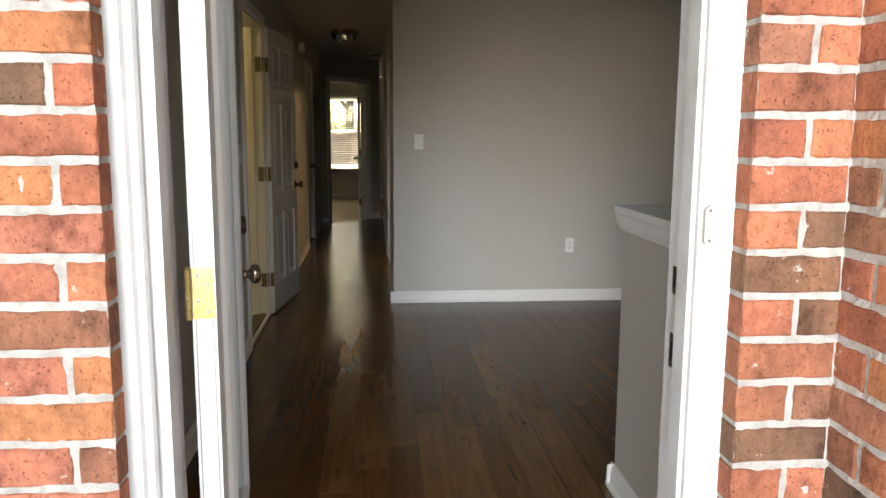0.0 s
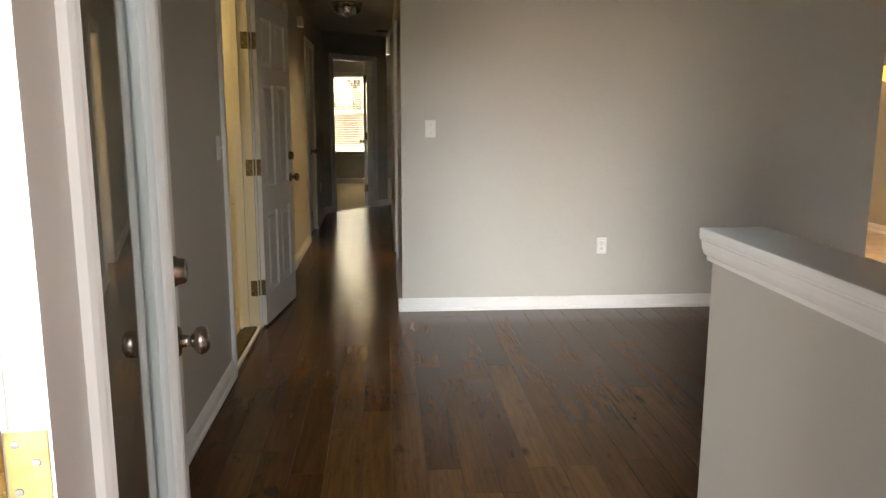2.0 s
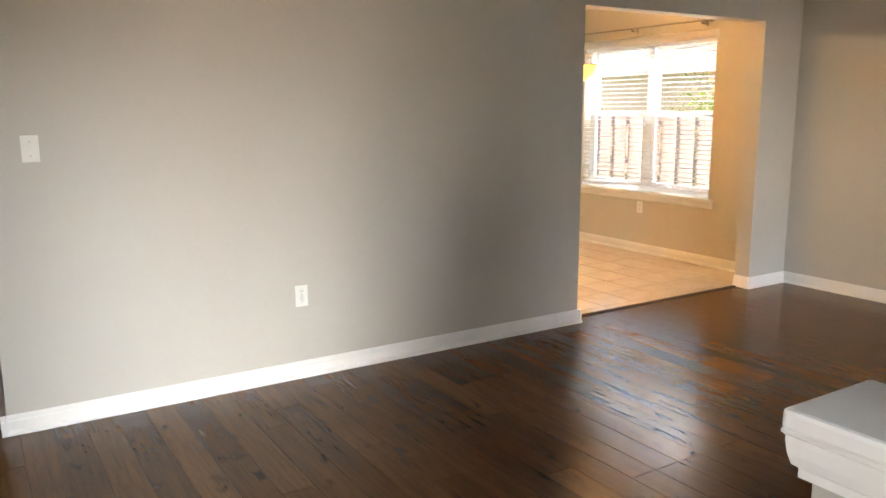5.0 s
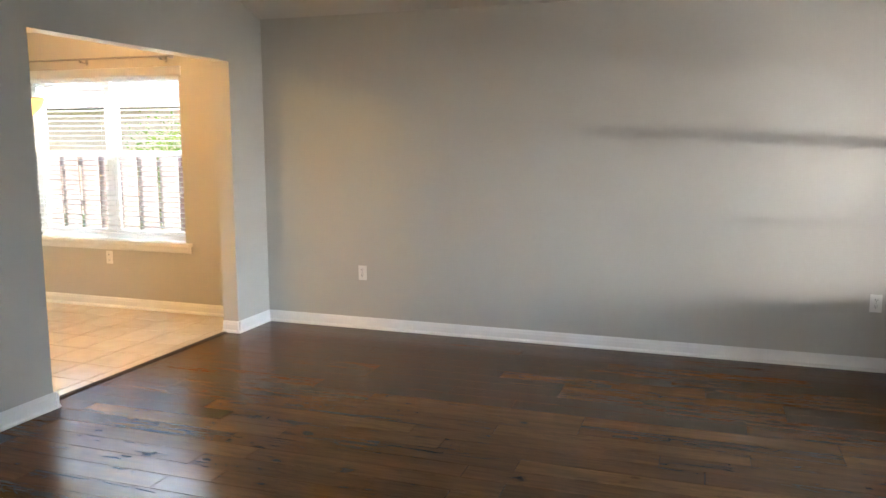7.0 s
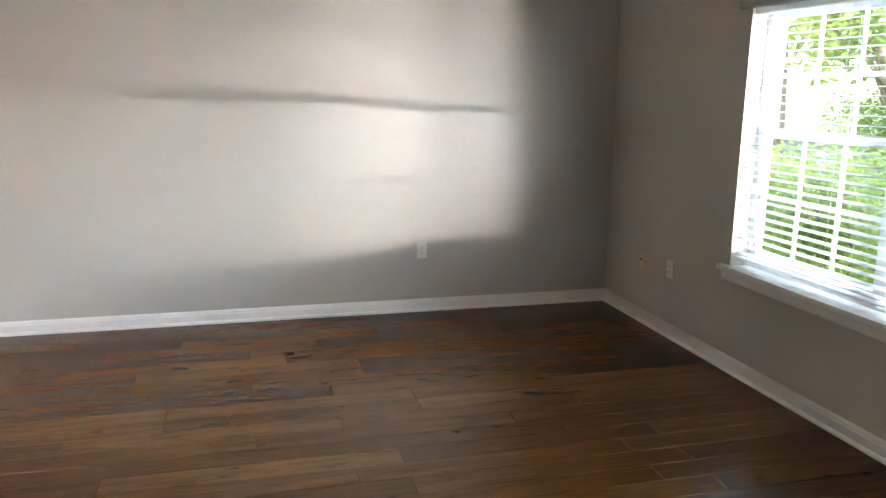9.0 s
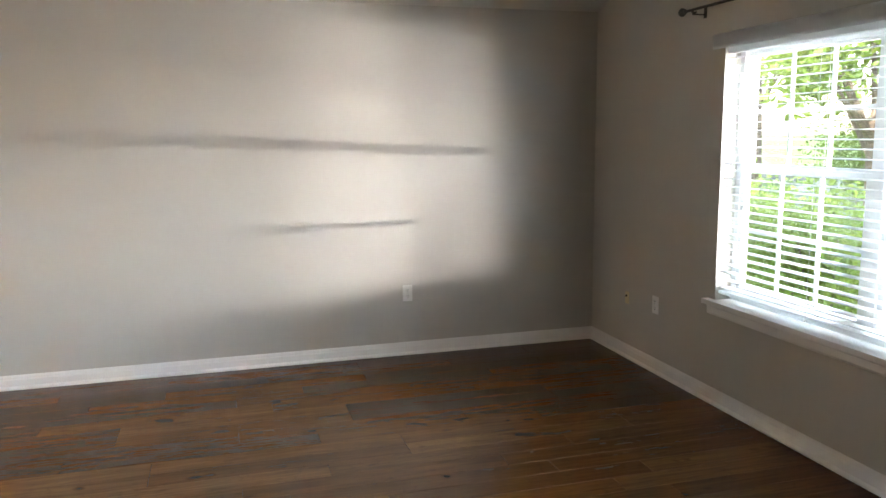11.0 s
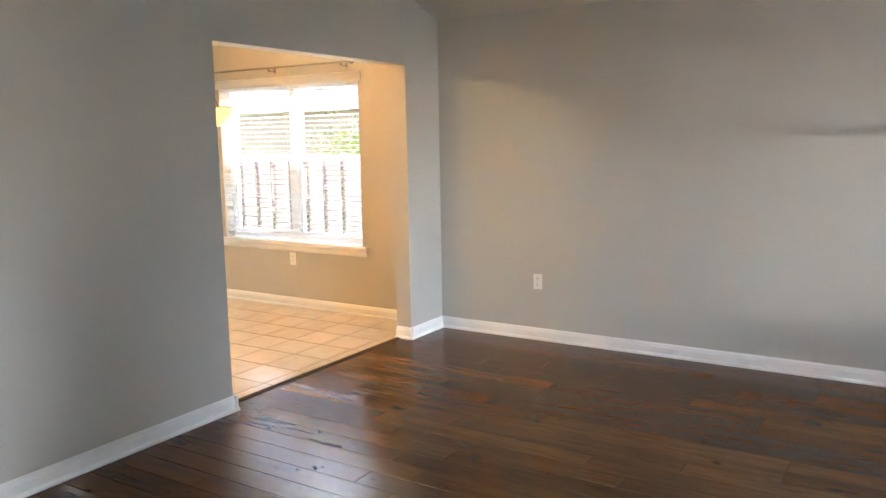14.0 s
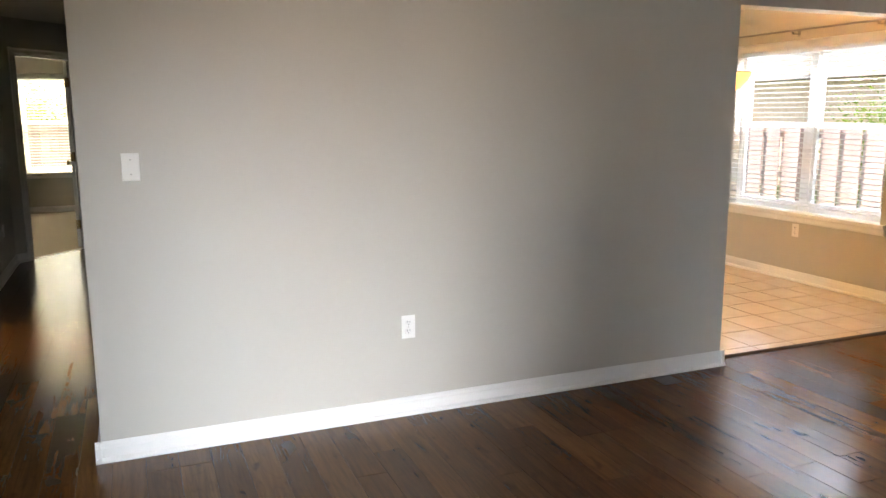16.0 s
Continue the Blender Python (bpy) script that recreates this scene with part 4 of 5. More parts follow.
def outlet(m, label):
    t = plate_base("power_outlet", m, label, "outlet", "power outlets")
    for z in (0.0205, -0.0205):
        r = local(part("receptacle", box(-0.0165, 0.0165, -0.0085, -0.0055, z - 0.0145, z + 0.0145, bevel=0.004), M_PLASTIC, t))
        for u in (-0.0065, 0.0065):
            local(part("slot", box(u - 0.0014, u + 0.0014, -0.0092, -0.0084, z - 0.001, z + 0.009), M_DARK, r))
        local(part("slot", lathe([(0, 0), (0.0026, 0), (0.0026, 0.0008), (0, 0.0008)], 10, m=pose(0, -0.0084, z - 0.0085, 90, 0, 0)), M_DARK, r))
    local(part("screw", lathe([(0, 0), (0.003, 0), (0.0028, 0.0008), (0, 0.001)], 8, m=pose(0, -0.006, 0, 90, 0, 0)), M_STEEL, t))
    return t


def light_switch(m, label):
    t = plate_base("light_switch", m, label, "switch", "light switches")
    local(part("toggle_frame", box(-0.0055, 0.0055, -0.0075, -0.0055, -0.012, 0.012), M_PLASTIC, t))
    local(part("toggle", box(-0.004, 0.004, -0.018, -0.004, -0.002, 0.008, bevel=0.0015), M_PLASTIC, t))
    for z in (0.03, -0.03):
        local(part("screw", lathe([(0, 0), (0.003, 0), (0.0028, 0.0008), (0, 0.001)], 8, m=pose(0, -0.006, z, 90, 0, 0)), M_STEEL, t))
    return t


light_switch(pose(0.196, YB - 0.0005, 1.255), "white toggle light switch on the greige wall")
light_switch(pose(XH + 0.0005, -1.375, 1.195, 0, 0, 90), "white toggle light switch beside the laundry doorway")
outlet(pose(1.395, YB - 0.0005, 0.447), "white duplex outlet low on the back wall")
outlet(pose(XR - 0.0005, -0.848, 0.443, 0, 0, -90), "white duplex outlet near the dining opening")
outlet(pose(XR - 0.0005, -4.411, 0.443, 0, 0, -90), "white duplex outlet near the front corner")
outlet(pose(4.685, YF + 0.0005, 0.443, 0, 0, 180), "white duplex outlet on the front wall")
outlet(pose(XR - 0.0005, 1.60, 0.448, 0, 0, -90), "white duplex outlet under the dining window")
outlet(pose(0.754 - 0.0005, -3.98, 0.40, 0, 0, 90) @ pose(0, 0, 0, 0, 0, 180), "white duplex outlet on the half wall")
outlet(pose(XH + 0.0005, 4.55, 0.42, 0, 0, 90), "white duplex outlet in the hall")
jack = plate_base("cable_jack", pose(5.045, YF + 0.0005, 0.420, 0, 0, 180), "ivory cable jack plate on the front wall", "wall jack", "", M_IVORY, 0.045, 0.085)
local(part("socket", lathe([(0, 0), (0.008, 0), (0.008, 0.004), (0.005, 0.005), (0.005, 0.012), (0, 0.012)], 12, m=pose(0, -0.006, 0.012, 90, 0, 0)), M_DARK, jack))

# ---- door chime, smoke alarm, ceiling vent, ceiling lamp in the hall ----
chime = thing("door_chime", (XH, 2.44, 2.20), "small white door chime box on the hall wall", "door chime")
local(part("housing", box(0.0, 0.05, -0.06, 0.06, -0.045, 0.045, bevel=0.006), M_PLASTIC, chime))
local(part("grille", box(0.05, 0.053, -0.04, 0.04, -0.03, 0.03), M_PLASTIC, chime))
# second small white wall box, taken as an alarm
chime2 = thing("thermostat", (XH, 1.35, 2.17), "white plastic alarm box on the hall wall", "alarm box")
local(part("housing", box(0.0, 0.035, -0.045, 0.045, -0.065, 0.065, bevel=0.006), M_PLASTIC, chime2))
local(part("cover", box(0.035, 0.038, -0.035, 0.035, -0.05, 0.01), M_PLASTIC, chime2))
vent = thing("ceiling_vent", (-0.10, 5.22, ZC - 0.012), "dark slatted ceiling vent at the hall end", "vent")
b = bmesh.new()
for x0, x1, y0, y1 in ((-0.12, 0.08, -0.16, -0.135), (-0.12, 0.08, 0.135, 0.16), (-0.12, -0.095, -0.135, 0.135), (0.055, 0.08, -0.135, 0.135)):
    add_box(b, x0, x1, y0, y1, 0, 0.012)
local(part("frame", b, M_STEEL, vent))
for i in range(9):
    u = -0.12 + 0.03 * i
    local(part("slat", box(-0.095, 0.055, u - 0.009, u + 0.009, 0.002, 0.0045), M_IRON, vent))
lamp = thing("ceiling_lamp", (-0.46, 2.64, ZC), "flush glass ceiling lamp with a nickel rim, unlit", "ceiling lamp")
local(part("canopy", lathe([(0, 0), (0.155, 0), (0.16, -0.012), (0.15, -0.035), (0.10, -0.040), (0, -0.04)], 32), M_NICKEL, lamp, "nickel canopy", smooth=True))
local(part("shade", lathe([(0.138, -0.038), (0.140, -0.055), (0.125, -0.085), (0.085, -0.110), (0.03, -0.120), (0, -0.121)], 32), M_DOORGLASS, lamp, "ribbed clear glass bowl", smooth=True))
local(part("finial", lathe([(0, -0.118), (0.012, -0.120), (0.015, -0.130), (0.008, -0.142), (0, -0.146)], 16), M_NICKEL, lamp))
for u in (-0.05, 0.05):
    local(part("bulb", lathe([(0, -0.095), (0.018, -0.09), (0.026, -0.072), (0.016, -0.05), (0.012, -0.04)], 16, m=pose(u, 0, 0)), M_PLASTIC, lamp))

# ---- curtain rods ----


def rod(m, length, mat, label, brackets):
    t = tagged(new("curtain_rod"), label, "curtain rod", "curtain rods")
    t.matrix_basis = m
    local(part("pole", lathe([(0, 0), (0.008, 0), (0.008, length), (0, length)], 14, m=pose(0, -0.075, 0, 0, 90, 0)), mat, t, smooth=False))
    for x, s in ((0, -1), (length, 1)):
        fin = lathe([(0, -0.014), (0.011, -0.012), (0.011, 0.0), (0.007, 0.003), (0.020, 0.012), (0.025, 0.026), (0.020, 0.040), (0, 0.048)], 18, m=pose(x, -0.075, 0, 0, 90 * s, 0))
        local(part("finial", fin, mat, t, "round finial", smooth=True))
    for x in brackets:
        br = box(x - 0.012, x + 0.012, -0.004, 0.0, -0.045, 0.012)
        add_box(br, x - 0.006, x + 0.006, -0.085, -0.004, -0.030, -0.024)
        for i in range(5):
            a0 = math.pi * (1.0 + i / 5)
            add_box(br, x - 0.006, x + 0.006, -0.075 + 0.012 * math.cos(a0) - 0.004, -0.075 + 0.012 * math.cos(a0) + 0.004, -0.012 + 0.012 * math.sin(a0), -0.004 + 0.012 * math.sin(a0))
        local(part("bracket", br, mat, t))
    return t


rod(pose(4.36, YF, 2.225, 0, 0, 180), 2.55, M_IRON, "black iron curtain rod with ball finials", (0.09, 1.27, 2.46))
rod(pose(XR, 2.62, 2.150, 0, 0, -90), 1.80, M_STEEL, "thin steel curtain rod above the dining window", (0.08, 0.9, 1.72))

# ---- pendant lamp in the dining room ----
pend = thing("pendant_lamp", (4.19, 1.08, 0), "lit pendant lamp with an amber glass bowl", "pendant lamp")
local(part("shade", lathe([(0, 1.60), (0.06, 1.605), (0.13, 1.64), (0.18, 1.69), (0.205, 1.745), (0.20, 1.745), (0.175, 1.695), (0.12, 1.648), (0, 1.615)], 32), M_AMBER, pend, "glowing amber glass bowl", smooth=True))
local(part("finial", lathe([(0, 1.565), (0.012, 1.57), (0.016, 1.585), (0.006, 1.60), (0, 1.603)], 14), M_OLDBRASS, pend))
local(part("rim", lathe([(0.203, 1.744), (0.210, 1.748), (0.203, 1.753), (0.197, 1.749), (0.203, 1.744)], 32), M_OLDBRASS, pend, "dark brass rim"))
for i in range(3):
    a = 2 * math.pi * i / 3 + 0.3
    arm = bmesh.new()
    p0, p1 = Vector((0.2 * math.cos(a), 0.2 * math.sin(a), 1.75)), Vector((0.02 * math.cos(a), 0.02 * math.sin(a), 2.02))
    q = (p1 - p0).to_track_quat("Z", "Y").to_matrix().to_4x4()
    local(part("arm", lathe([(0, 0), (0.004, 0), (0.004, (p1 - p0).length), (0, (p1 - p0).length)], 8, bm=arm, m=Matrix.Translation(p0) @ q), M_OLDBRASS, pend))
local(part("stem", lathe([(0, 2.0), (0.03, 2.01), (0.012, 2.04), (0.008, 2.06), (0.008, 2.37), (0.05, 2.385), (0.06, ZC), (0, ZC)], 16), M_OLDBRASS, pend))

bulb_data = bpy.data.lights.new("pendant_bulb", "POINT")
bulb_data.energy, bulb_data.color, bulb_data.shadow_soft_size = 54.0, (1.0, 0.60, 0.26), 0.035
new("pendant_bulb", bulb_data).location = (4.19, 1.08, 1.655)

# ---- laundry ceiling globe ----
glb = thing("laundry_lamp", (-1.9, -0.75, ZC), "lit round ceiling lamp in the laundry", "ceiling lamp")
local(part("base", lathe([(0, 0), (0.08, 0), (0.08, -0.02), (0, -0.02)], 20), M_PLASTIC, glb))
local(part("globe", lathe([(0.06, -0.02), (0.10, -0.05), (0.11, -0.09), (0.08, -0.14), (0, -0.16)], 20), glow_material("warm_globe", (1.0, 0.84, 0.48), 20.0), glb, "glowing glass globe", smooth=True))

# ---- kitchen ceiling lamp, whose warm light falls into the hall ----
kl = thing("kitchen_lamp", (1.3, 1.35, ZC), "lit flush ceiling lamp in the kitchen", "ceiling lamp")
local(part("base", lathe([(0, 0), (0.15, 0), (0.15, -0.02), (0, -0.02)], 24), M_PLASTIC, kl))
local(part("shade", lathe([(0.14, -0.02), (0.15, -0.05), (0.12, -0.09), (0.06, -0.11), (0, -0.115)], 24), glow_material("warm_shade", (1.0, 0.76, 0.36), 52), kl, "glowing glass shade", smooth=True))

# ---- outside ----
# unseen pale slab, added to bounce sunlight in through door and front window
tagged(part("driveway", box(-9.0, 0.0, -24.0, -6.62, -0.40, -0.335), M_CONCRETE), "unseen pale concrete slab added before the house to bounce sunlight", "driveway", kind="structure")
tagged(part("road", box(-80, 80, -32.0, -24.0, -0.40, -0.34), M_ASPHALT), "grey asphalt street", "road", kind="structure")

fence = thing("fence", (8.4, 0, -0.36), "weathered wooden board fence beside the house", "fence")
FB = None
rng = random.Random(8)
for i in range(96):
    y = -1.5 + i * 0.158
    if FB is None:
        FB = local(part("board", box(-0.009, 0.009, -0.080, 0.080, 0, 1.70, bevel=0.003), M_FENCE, fence)).data
        o = fence.children[0]
    else:
        o = new("board", FB)
        o.parent = fence
    o.matrix_basis = pose(-0.024 if i % 2 else 0.006, y, rng.uniform(-0.02, 0.02), rng.uniform(-0.5, 0.5), 0, 0)
for z in (0.3, 0.95, 1.5):
    local(part("rail", box(0.018, 0.056, -1.6, 13.8, z, z + 0.09), M_FENCE, fence))
for i in range(7):
    local(part("post", box(0.058, 0.146, -1.6 + 2.4 * i - 0.045, -1.6 + 2.4 * i + 0.045, 0, 1.68), M_FENCE, fence))


def leaves(bm, c, r, count, size, rg, hollow=0.55):
    """Small folded leaves through the outer part of an uneven ellipsoid."""
    for _ in range(count):
        d = Vector((rg.gauss(0, 1), rg.gauss(0, 1), rg.gauss(0, 1))).normalized()
        k = rg.uniform(hollow, 1.0) * (1 + 0.25 * noise.noise(d * 2.3 + Vector(c)))
        p = Vector(c) + Vector((d.x * r[0], d.y * r[1], d.z * r[2])) * k
        u = Vector((rg.gauss(0, 1), rg.gauss(0, 1), rg.gauss(0, 0.6))).normalized()
        v = u.cross(Vector((rg.gauss(0, 1), rg.gauss(0, 1), rg.gauss(0, 1)))).normalized()
        s = size * rg.uniform(0.6, 1.3)
        a, e = bm.verts.new(p - u * s), bm.verts.new(p + u * s)
        f1, f2 = bm.verts.new(p + v * s * 0.45 + u.cross(v) * s * 0.15), bm.verts.new(p - v * s * 0.45 + u.cross(v) * s * 0.15)
        bm.faces.new((a, f1, e))
        bm.faces.new((a, e, f2))


def limb(bm, p0, p1, r0, r1, seg=8):
    a, b_ = Vector(p0), Vector(p1)
    q = (b_ - a).to_track_quat("Z", "Y").to_matrix().to_4x4()
    lathe([(0, 0), (r0, 0), (r1, (b_ - a).length), (0, (b_ - a).length)], seg, bm=bm, m=Matrix.Translation(a) @ q)


def bush(at, r, count, seed, label):
    rg = random.Random(seed)
    t = thing("bush", at, label, "bush", "bushes under the window")
    st = bmesh.new()
    for i in range(7):
        a = rg.uniform(0, 6.28)
        limb(st, (0.06 * math.cos(a), 0.06 * math.sin(a), 0), (r[0] * 0.6 * math.cos(a), r[1] * 0.6 * math.sin(a), r[2] * 1.3), 0.015, 0.005, 6)
    local(part("stems", st, M_BARK, t))
    lv = bmesh.new()
    for i in range(6):
        a = rg.uniform(0, 6.28)
        leaves(lv, (r[0] * 0.35 * math.cos(a), r[1] * 0.35 * math.sin(a), r[2] * rg.uniform(0.75, 1.25)), (r[0] * 0.7, r[1] * 0.7, r[2] * 0.75), count // 6, 0.035, rg, 0.2)
    local(part("foliage", lv, M_LEAF, t, "dense small green leaves"))
    return t


# first shrub added out of view, to block the glint lamps' lower light
bush((0.95, -7.5, -0.36), (0.8, 0.55, 0.50), 4600, 10, "leafy green shrub before the front window")
bush((4.1, -7.5, -0.36), (0.75, 0.7, 0.80), 5200, 11, "leafy green shrub before the front window")
bush((5.3, -7.8, -0.36), (0.85, 0.7, 0.86), 5600, 12, "leafy green shrub before the front window")
bush((6.6, -8.2, -0.36), (0.85, 0.75, 0.84), 5200, 13, "leafy green shrub before the front window")

bush((7.6, -11.6, -0.36), (1.5, 1.1, 1.25), 8000, 18, "tall leafy shrub on the front lawn")
bush((10.2, -13.2, -0.36), (1.6, 1.1, 1.35), 8000, 19, "tall leafy shrub on the front lawn")
bush((10.4, 4.6, -0.36), (1.2, 1.1, 1.25), 6000, 16, "tall leafy shrub behind the side fence")
bush((10.8, 9.4, -0.36), (1.4, 1.2, 1.55), 6000, 17, "tall leafy shrub behind the side fence")
bush((-1.6, 14.2, -0.36), (1.6, 0.9, 1.5), 9000, 14, "tall leafy hedge shrub behind the bedroom")
bush((0.6, 14.6, -0.36), (1.5, 0.9, 1.4), 8000, 15, "tall leafy hedge shrub behind the bedroom")


def tree(at, height, spread, count, seed, label, leaf=0.11):
    rg = random.Random(seed)
    t = thing("tree", at, label, "tree", "trees")
    tr = bmesh.new()
    tips = []
    limb(tr, (0, 0, 0), (0.1, 0.05, height * 0.45), 0.17, 0.11, 10)
    for i in range(9):
        a = i * 2.4 + rg.uniform(-0.4, 0.4)
        z0 = height * rg.uniform(0.28, 0.45)
        e = Vector((spread * rg.uniform(0.5, 0.8) * math.cos(a), spread * rg.uniform(0.5, 0.8) * math.sin(a), height * rg.uniform(0.55, 0.95)))
        limb(tr, (0.06, 0.03, z0), e, 0.06, 0.02, 6)
        tips.append(e)
    local(part("trunk", tr, M_BARK, t))
    cr = bmesh.new()
    tips.append(Vector((0, 0, height * 0.9)))
    for e in tips:
        for j in range(3):
            c = e + Vector((rg.gauss(0, 0.35), rg.gauss(0, 0.35), rg.gauss(0, 0.3))) * spread * 0.3
            leaves(cr, tuple(c), (spread * 0.34, spread * 0.34, spread * 0.26), count // 30, leaf, rg, 0.1)
    local(part("crown", cr, M_LEAF, t, "loose sunlit green leaves"))
    return t


tree((11.5, -10.2, -0.36), 6.5, 2.6, 9000, 21, "small leafy tree on the front lawn")
tree((19.0, -16.5, -0.36), 8.0, 3.4, 9000, 22, "leafy tree by the street")
tree((12.5, -22.0, -0.36), 8.0, 3.4, 8000, 26, "leafy tree by the street")
tree((8.6, -11.6, -0.36), 4.6, 2.2, 9000, 28, "small leafy tree on the front lawn", 0.08)
tree((15.5, -14.0, -0.36), 7.0, 3.6, 12000, 29, "broad leafy tree on the front lawn")
tree((23.0, -21.0, -0.36), 9.0, 4.5, 12000, 30, "broad leafy tree across the street")
tree((12.5, 5.0, -0.36), 6.0, 2.2, 8000, 23, "leafy tree behind the fence")
tree((11.5, 12.0, -0.36), 7.5, 2.6, 8000, 24, "leafy tree behind the fence")
tree((-1.0, 19.0, -0.36), 8.0, 3.4, 14000, 25, "leafy tree behind the bedroom")
tree((2.6, 17.5, -0.36), 7.0, 2.8, 9000, 27, "leafy tree behind the bedroom")
back_fence = copy_thing(fence, pose(7.0, 13.5, -0.36, 0, 0, 90))
tagged(back_fence, "weathered wooden board fence behind the house")

# neighbour's house
nh = thing("neighbour_house", (15.5, 8.5, -0.36), "low brick house with a pale shingle roof", "house")
local(part("wall", box(0, 9, -6, 7, 0, 2.7), M_PALEBRICK, nh))
b = bmesh.new()
for v in ((-0.5, -6.5, 2.6), (9.5, -6.5, 2.6), (9.5, 7.5, 2.6), (-0.5, 7.5, 2.6), (4.5, -4.0, 4.9), (4.5, 5.0, 4.9)):
    b.verts.new(v)
b.verts.ensure_lookup_table()
for f in ((0, 1, 4), (1, 2, 5, 4), (2, 3, 5), (3, 0, 4, 5), (3, 2, 1, 0)):
    b.faces.new([b.verts[i] for i in f])
local(part("roof", b, material("pale_shingle", shades((0.17, 0.145, 0.13), 0.12), 0.95, scale=10, bump=0.6, bump_scale=40), nh, "pale shingle roof"))

# parked car
car = thing("parked_car", (11.0, -15.0, -0.36), "silver saloon car parked beyond the shrubs", "car", turn=20.0)
b = bmesh.new()
side = [(-2.2, 0.35), (-2.25, 0.62), (-2.1, 0.82), (-1.35, 0.92), (-0.75, 1.38), (-0.2, 1.46), (0.6, 1.42), (1.25, 0.98), (2.0, 0.88), (2.25, 0.7), (2.25, 0.35)]
l0 = [b.verts.new((x, -0.86 + (0.16 if z > 1.0 else 0), z)) for x, z in side]
l1 = [b.verts.new((x, 0.86 - (0.16 if z > 1.0 else 0), z)) for x, z in side]
b.faces.new(l0)
b.faces.new(l1[::-1])
for i in range(len(side)):
    j = (i + 1) % len(side)
    b.faces.new((l0[i], l1[i], l1[j], l0[j]))
bmesh.ops.bevel(b, geom=b.edges[:], offset=0.05, segments=2, affect="EDGES")
bmesh.ops.recalc_face_normals(b, faces=b.faces[:])
local(part("body", b, M_CARPAINT, car, "silver car body", smooth=False))
for y0, y1 in ((-0.875, -0.80), (0.80, 0.875)):
    g = bmesh.new()
    q = [(-1.15, 0.98), (-0.68, 1.33), (0.55, 1.34), (0.98, 0.98)]
    a_ = [g.verts.new((x, y0 if z < 1.1 else y0 * 0.87, z)) for x, z in q]
    b_ = [g.verts.new((x, y1 if z < 1.1 else y1 * 0.87, z)) for x, z in q]
    g.faces.new(a_)
    g.faces.new(b_[::-1])
    for i in range(4):
        g.faces.new((a_[i], a_[(i + 1) % 4], b_[(i + 1) % 4], b_[i]))
    bmesh.ops.recalc_face_normals(g, faces=g.faces[:])
    local(part("side_window", g, M_CARGLASS, car))
for x in (-1.4, 1.4):
    for y in (-0.80, 0.80):
        w = local(part("wheel", lathe([(0.20, -0.1), (0.31, -0.1), (0.33, -0.07), (0.33, 0.07), (0.31, 0.1), (0.20, 0.1)], 24, m=pose(x, y, 0.33, 90, 0, 0)), M_RUBBER, car, "black tyre"))
        local(part("rim", lathe([(0, -0.09), (0.2, -0.095), (0.21, 0), (0.2, 0.095), (0, 0.09)], 20, m=pose(x, y, 0.33, 90, 0, 0)), M_STEEL, w, "grey metal rim"))

# ---- ground outside ----
bm = bmesh.new()
f = [bm.verts.new(c) for c in ((-250, -250, -0.36), (250, -250, -0.36), (250, 250, -0.36), (-250, 250, -0.36))]
bm.faces.new(f)
tagged(part("ground", bm, M_GRASS), "green lawn all round the house", "lawn", kind="structure")
tagged(part("porch_floor", box(-2.6, 0.775, -6.6, YD - 0.11, -0.35, -0.03), M_CONCRETE), "grey concrete porch slab", "porch", kind="structure")

# ---- planks, tiles and bricks ----
PW = 0.1325
rng = random.Random(4)
plank_meshes = {}


def plank(x0, x1, y0, y1, parent):
    key = (round(x1 - x0, 3), round(y1 - y0, 3))
    if key not in plank_meshes:
        w, h = key
        b = bmesh.new()
        g, bv, t = 0.0007, 0.0014, 0.010
        lo = [b.verts.new((sx * (w / 2 - g), sy * (h / 2 - g), -t)) for sx, sy in ((-1, -1), (1, -1), (1, 1), (-1, 1))]
        md = [b.verts.new((sx * (w / 2 - g), sy * (h / 2 - g), -bv * 0.6)) for sx, sy in ((-1, -1), (1, -1), (1, 1), (-1, 1))]
        hi = [b.verts.new((sx * (w / 2 - g - bv), sy * (h / 2 - g - bv), 0)) for sx, sy in ((-1, -1), (1, -1), (1, 1), (-1, 1))]
        for A, B in ((lo, md), (md, hi)):
            for i in range(4):
                b.faces.new((A[i], A[(i + 1) % 4], B[(i + 1) % 4], B[i]))
        b.faces.new(hi)
        me = bpy.data.meshes.new("plank")
        b.to_mesh(me)
        b.free()
        me.materials.append(M_FLOOR)
        plank_meshes[key] = me
    ob = new("plank", plank_meshes[key])
    ob.parent = parent
    ob.location = ((x0 + x1) / 2, (y0 + y1) / 2, rng.uniform(-0.0004, 0.0))
    return ob


k0 = math.floor((XH - 0.039) / PW)
x = 0.039 + k0 * PW
while x < XR - 0.001:
    x0, x1 = max(x, XH), min(x + PW, XR)
    xm = (x0 + x1) / 2
    lo = YD if xm < 0.885 else YF
    hi = 0.0
    if xm < 0.0:
        hi = 5.22 + (xm - XH) * math.tan(radians(47)) + 0.06
    elif 3.335 < xm < 5.122:
        hi = 0.095
    y = lo - rng.choice((0.0, 0.2, 0.41, 0.61, 0.81, 1.02))
    while y < hi:
        y0, y1 = max(y, lo), min(y + 1.22, hi)
        if y1 - y0 > 0.01:
            plank(x0, x1, y0, y1, floor_planks)
        y += 1.22
    x += PW

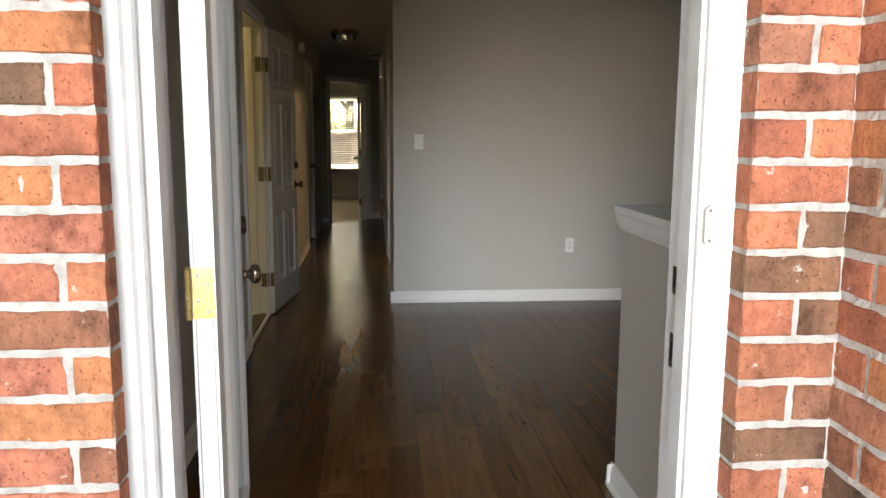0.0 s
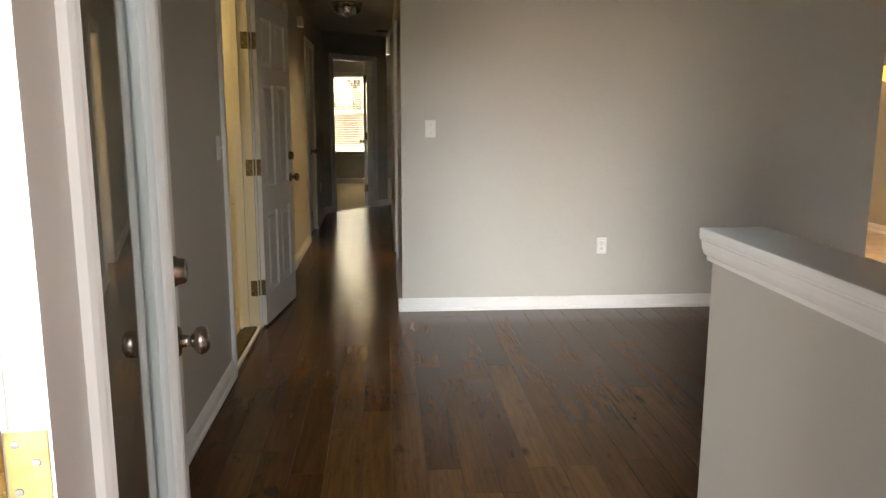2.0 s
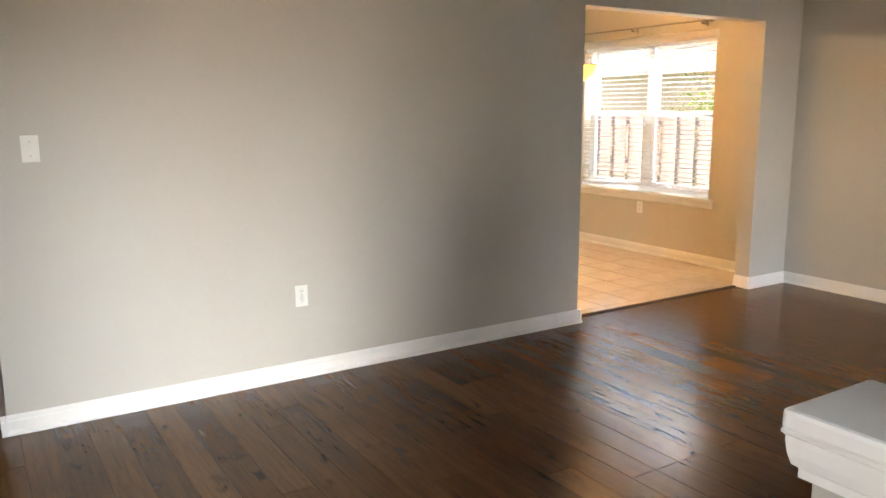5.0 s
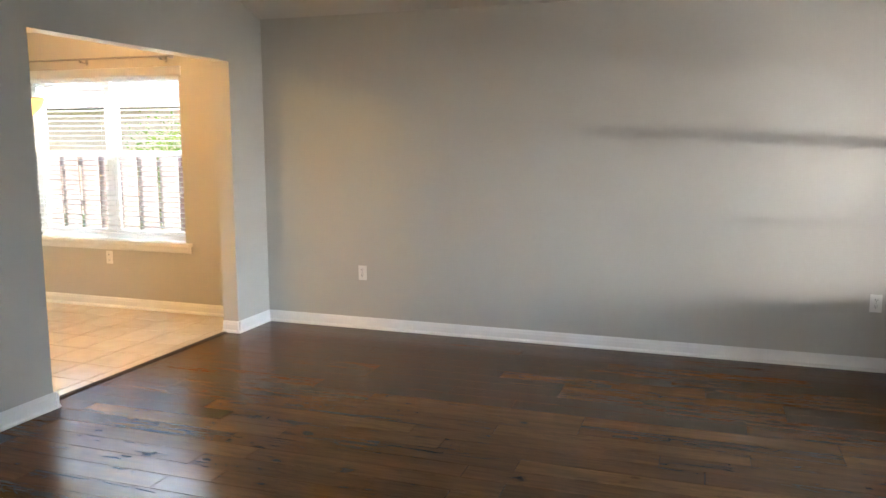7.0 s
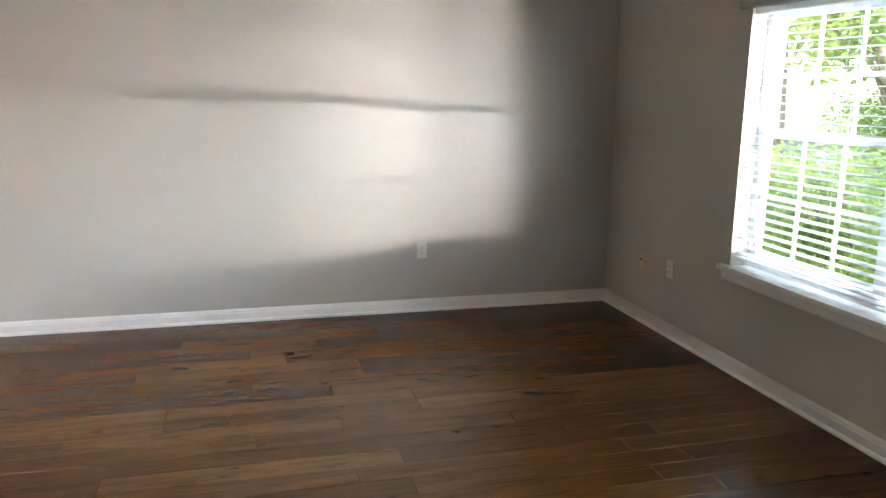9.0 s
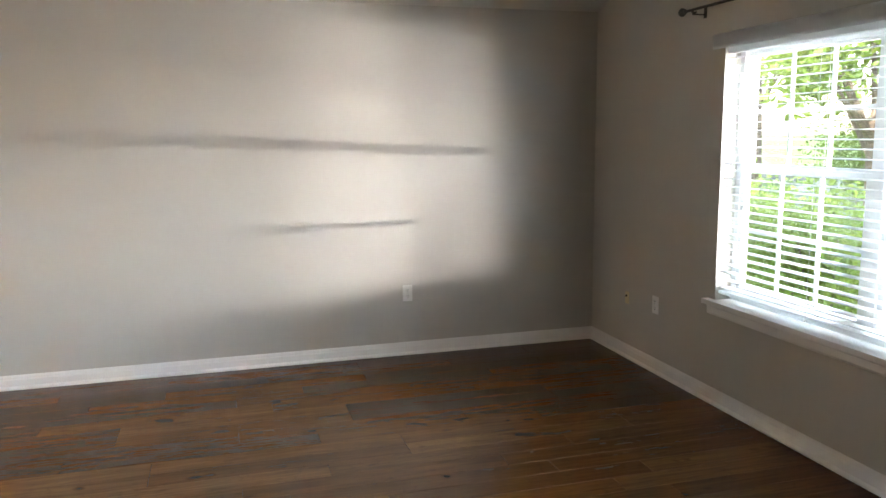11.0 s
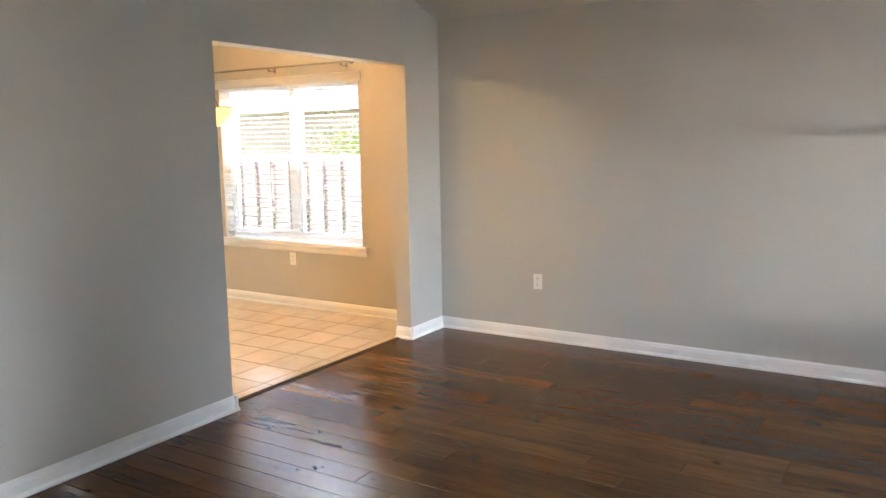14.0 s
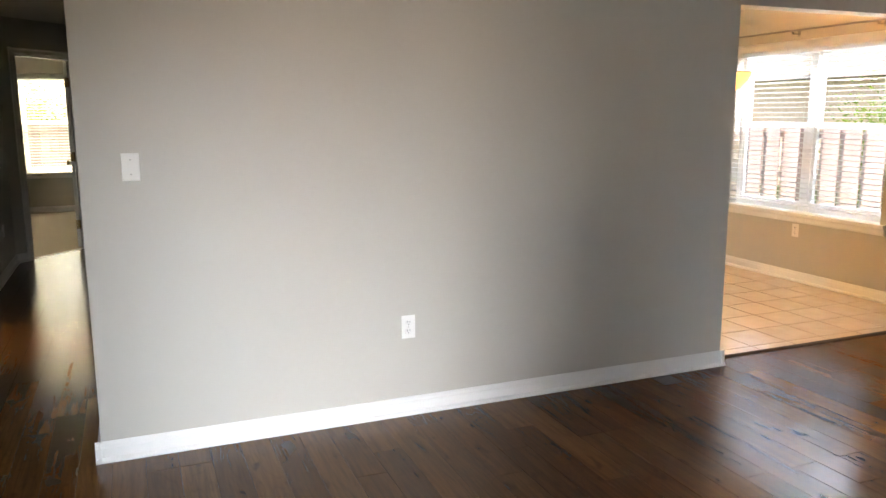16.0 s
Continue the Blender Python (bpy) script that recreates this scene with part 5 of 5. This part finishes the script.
TP = 0.295
tb = bmesh.new()
add_box(tb, -TP / 2 + 0.0055, TP / 2 - 0.0055, -TP / 2 + 0.0055, TP / 2 - 0.0055, -0.006, 0.0)
tile_me = None
i0 = math.floor((2.4 - 4.08) / TP)
for i in range(i0, 6):
    for j in range(0, 16):
        cx, cy = 4.08 + (i + 0.5) * TP, 0.215 + (j - 0.5) * TP + 0.0
        x0, x1 = cx - TP / 2 + 0.0055, min(cx + TP / 2 - 0.0055, XR - 0.001)
        y0, y1 = max(cy - TP / 2 + 0.0055, 0.128), min(cy + TP / 2 - 0.0055, 4.599)
        if x1 - x0 < 0.02 or y1 - y0 < 0.02:
            continue
        full = abs(x1 - x0 - TP + 0.011) < 1e-4 and abs(y1 - y0 - TP + 0.011) < 1e-4
        if full:
            if tile_me is None:
                first = part("tile", tb, M_TILE, floor_dining)
                tile_me = first.data
                first.location = (cx, cy, 0)
            else:
                o = new("tile", tile_me)
                o.parent = floor_dining
                o.location = (cx, cy, 0)
        else:
            o = part("tile", box(x0 - cx, x1 - cx, y0 - cy, y1 - cy, -0.006, 0), M_TILE, floor_dining)
            o.location = (cx, cy, 0)

CO, BL, MJ = 0.0800, 0.203, 0.012     # course height, brick and joint
brick_meshes = {}


def brick_mesh(length, depth, variant):
    """A brick with chipped, uneven arrises; x along the wall, y 0 at its face."""
    key = (round(length, 3), round(depth, 3), variant)
    if key in brick_meshes:
        return brick_meshes[key]
    r = random.Random(variant * 31 + int(length * 1000))
    h = CO - MJ
    b = bmesh.new()
    nx = 6 if length > 0.15 else 4
    front, back = [], []
    pts = [(-length / 2 + length * i / nx, 0) for i in range(nx + 1)] + [(length / 2, h / 2), ] \
        + [(length / 2 - length * i / nx, h) for i in range(nx + 1)] + [(-length / 2, h / 2)]
    for u, z in pts:
        j = 0.0022
        front.append(b.verts.new((u * 0.985 + r.uniform(-j, j), 0.003 + r.uniform(-0.001, 0.001), z * 0.95 + 0.0017 + r.uniform(-j, j))))
        back.append(b.verts.new((u, 0.010, z)))
    rear = [b.verts.new((u, depth, z)) for u, z in pts]
    inner = [b.verts.new((u * 0.94, r.uniform(-0.001, 0.001), z * 0.86 + h * 0.07)) for u, z in pts]
    k = len(pts)
    for A, B in ((rear, back), (back, front), (front, inner)):
        for i in range(k):
            b.faces.new((A[i], A[(i + 1) % k], B[(i + 1) % k], B[i]))
    b.faces.new(inner)
    bmesh.ops.recalc_face_normals(b, faces=b.faces[:])
    me = bpy.data.meshes.new("brick")
    b.to_mesh(me)
    b.free()
    me.materials.append(M_BRICK)
    brick_meshes[key] = me
    return me


def brick_wall(name, m, length, z_lo, z_hi, start, label, depth=0.09, rnd=1, joint=0.0, half=None):
    """A face of running bond; local x along the wall, y 0 the brick face and y positive into the wall."""
    rg = random.Random(rnd)
    b = bmesh.new()
    add_box(b, 0.004, length - 0.002, 0.010, depth + 0.002, z_lo, z_hi)
    # sloppy, hand-struck mortar standing nearly flush with the bricks
    nu, nv = max(2, round(length / 0.011)), round((z_hi - z_lo) / 0.011)
    grid = []
    for j in range(nv + 1):
        z = z_lo + (z_hi - z_lo) * j / nv
        row = []
        for i in range(nu + 1):
            u = 0.002 + (length - 0.003) * i / nu
            q = Vector((u + rnd * 3.1, z, rnd))
            y = 0.0038 + 0.0048 * noise.noise(q * 26) + 0.0030 * noise.noise(q * 70)
            row.append(b.verts.new((u, y, z)))
        grid.append(row)
    for j in range(nv):
        for i in range(nu):
            b.faces.new((grid[j][i], grid[j][i + 1], grid[j + 1][i + 1], grid[j + 1][i]))
    w = tagged(part(name, b, M_MORTAR), label, "brick wall", kind="structure")
    w.matrix_basis = m
    c = math.ceil((z_lo - 1.438) / CO)
    while 1.438 + c * CO + CO < z_hi:
        z = 1.438 + c * CO + MJ / 2
        x = 0.0 if (c + start) % 2 == 0 else (half - BL if half else -(BL + MJ) / 2)
        while x < length - 0.02:
            x0, x1 = max(x, 0.0), min(x + BL, length - joint)
            if x1 - x0 > 0.03:
                o = new("brick", brick_mesh(x1 - x0, depth, rg.randrange(5)))
                o.parent = w
                o.matrix_basis = pose((x0 + x1) / 2, rg.uniform(-0.002, 0.001), z, 0, rg.uniform(-0.25, 0.25), rg.uniform(-0.4, 0.4))
            x += BL + MJ
        c += 1
    return w


YBR = -4.655
# beside the door, running away from the opening on both sides
brick_wall("wall_brick_door_left", pose(-0.580, YBR, 0, 0, 0, 180) @ Matrix.Diagonal((1, -1, 1, 1)), 1.10, -0.02, 2.55, 0, "red and brown brick wall with pale mortar beside the door", rnd=2, half=0.064)
brick_wall("wall_brick_door_right", pose(0.515, YBR, 0), 0.200, -0.02, 2.55, 1, "narrow red brick pier with pale mortar beside the door", rnd=3, joint=0.020)
brick_wall("wall_brick_side", pose(0.697, YBR + 0.015, 0, 0, 0, -90), 1.41, -0.02, 2.55, 0, "red brick porch side wall with pale mortar", depth=0.07, rnd=5)
tagged(part("wall_brick_front", box(0.70, XR + 0.3, YF - 0.29, YF - 0.205, -0.36, 0.55), M_PALEBRICK), "red brick under the front window", "brick wall", kind="structure")
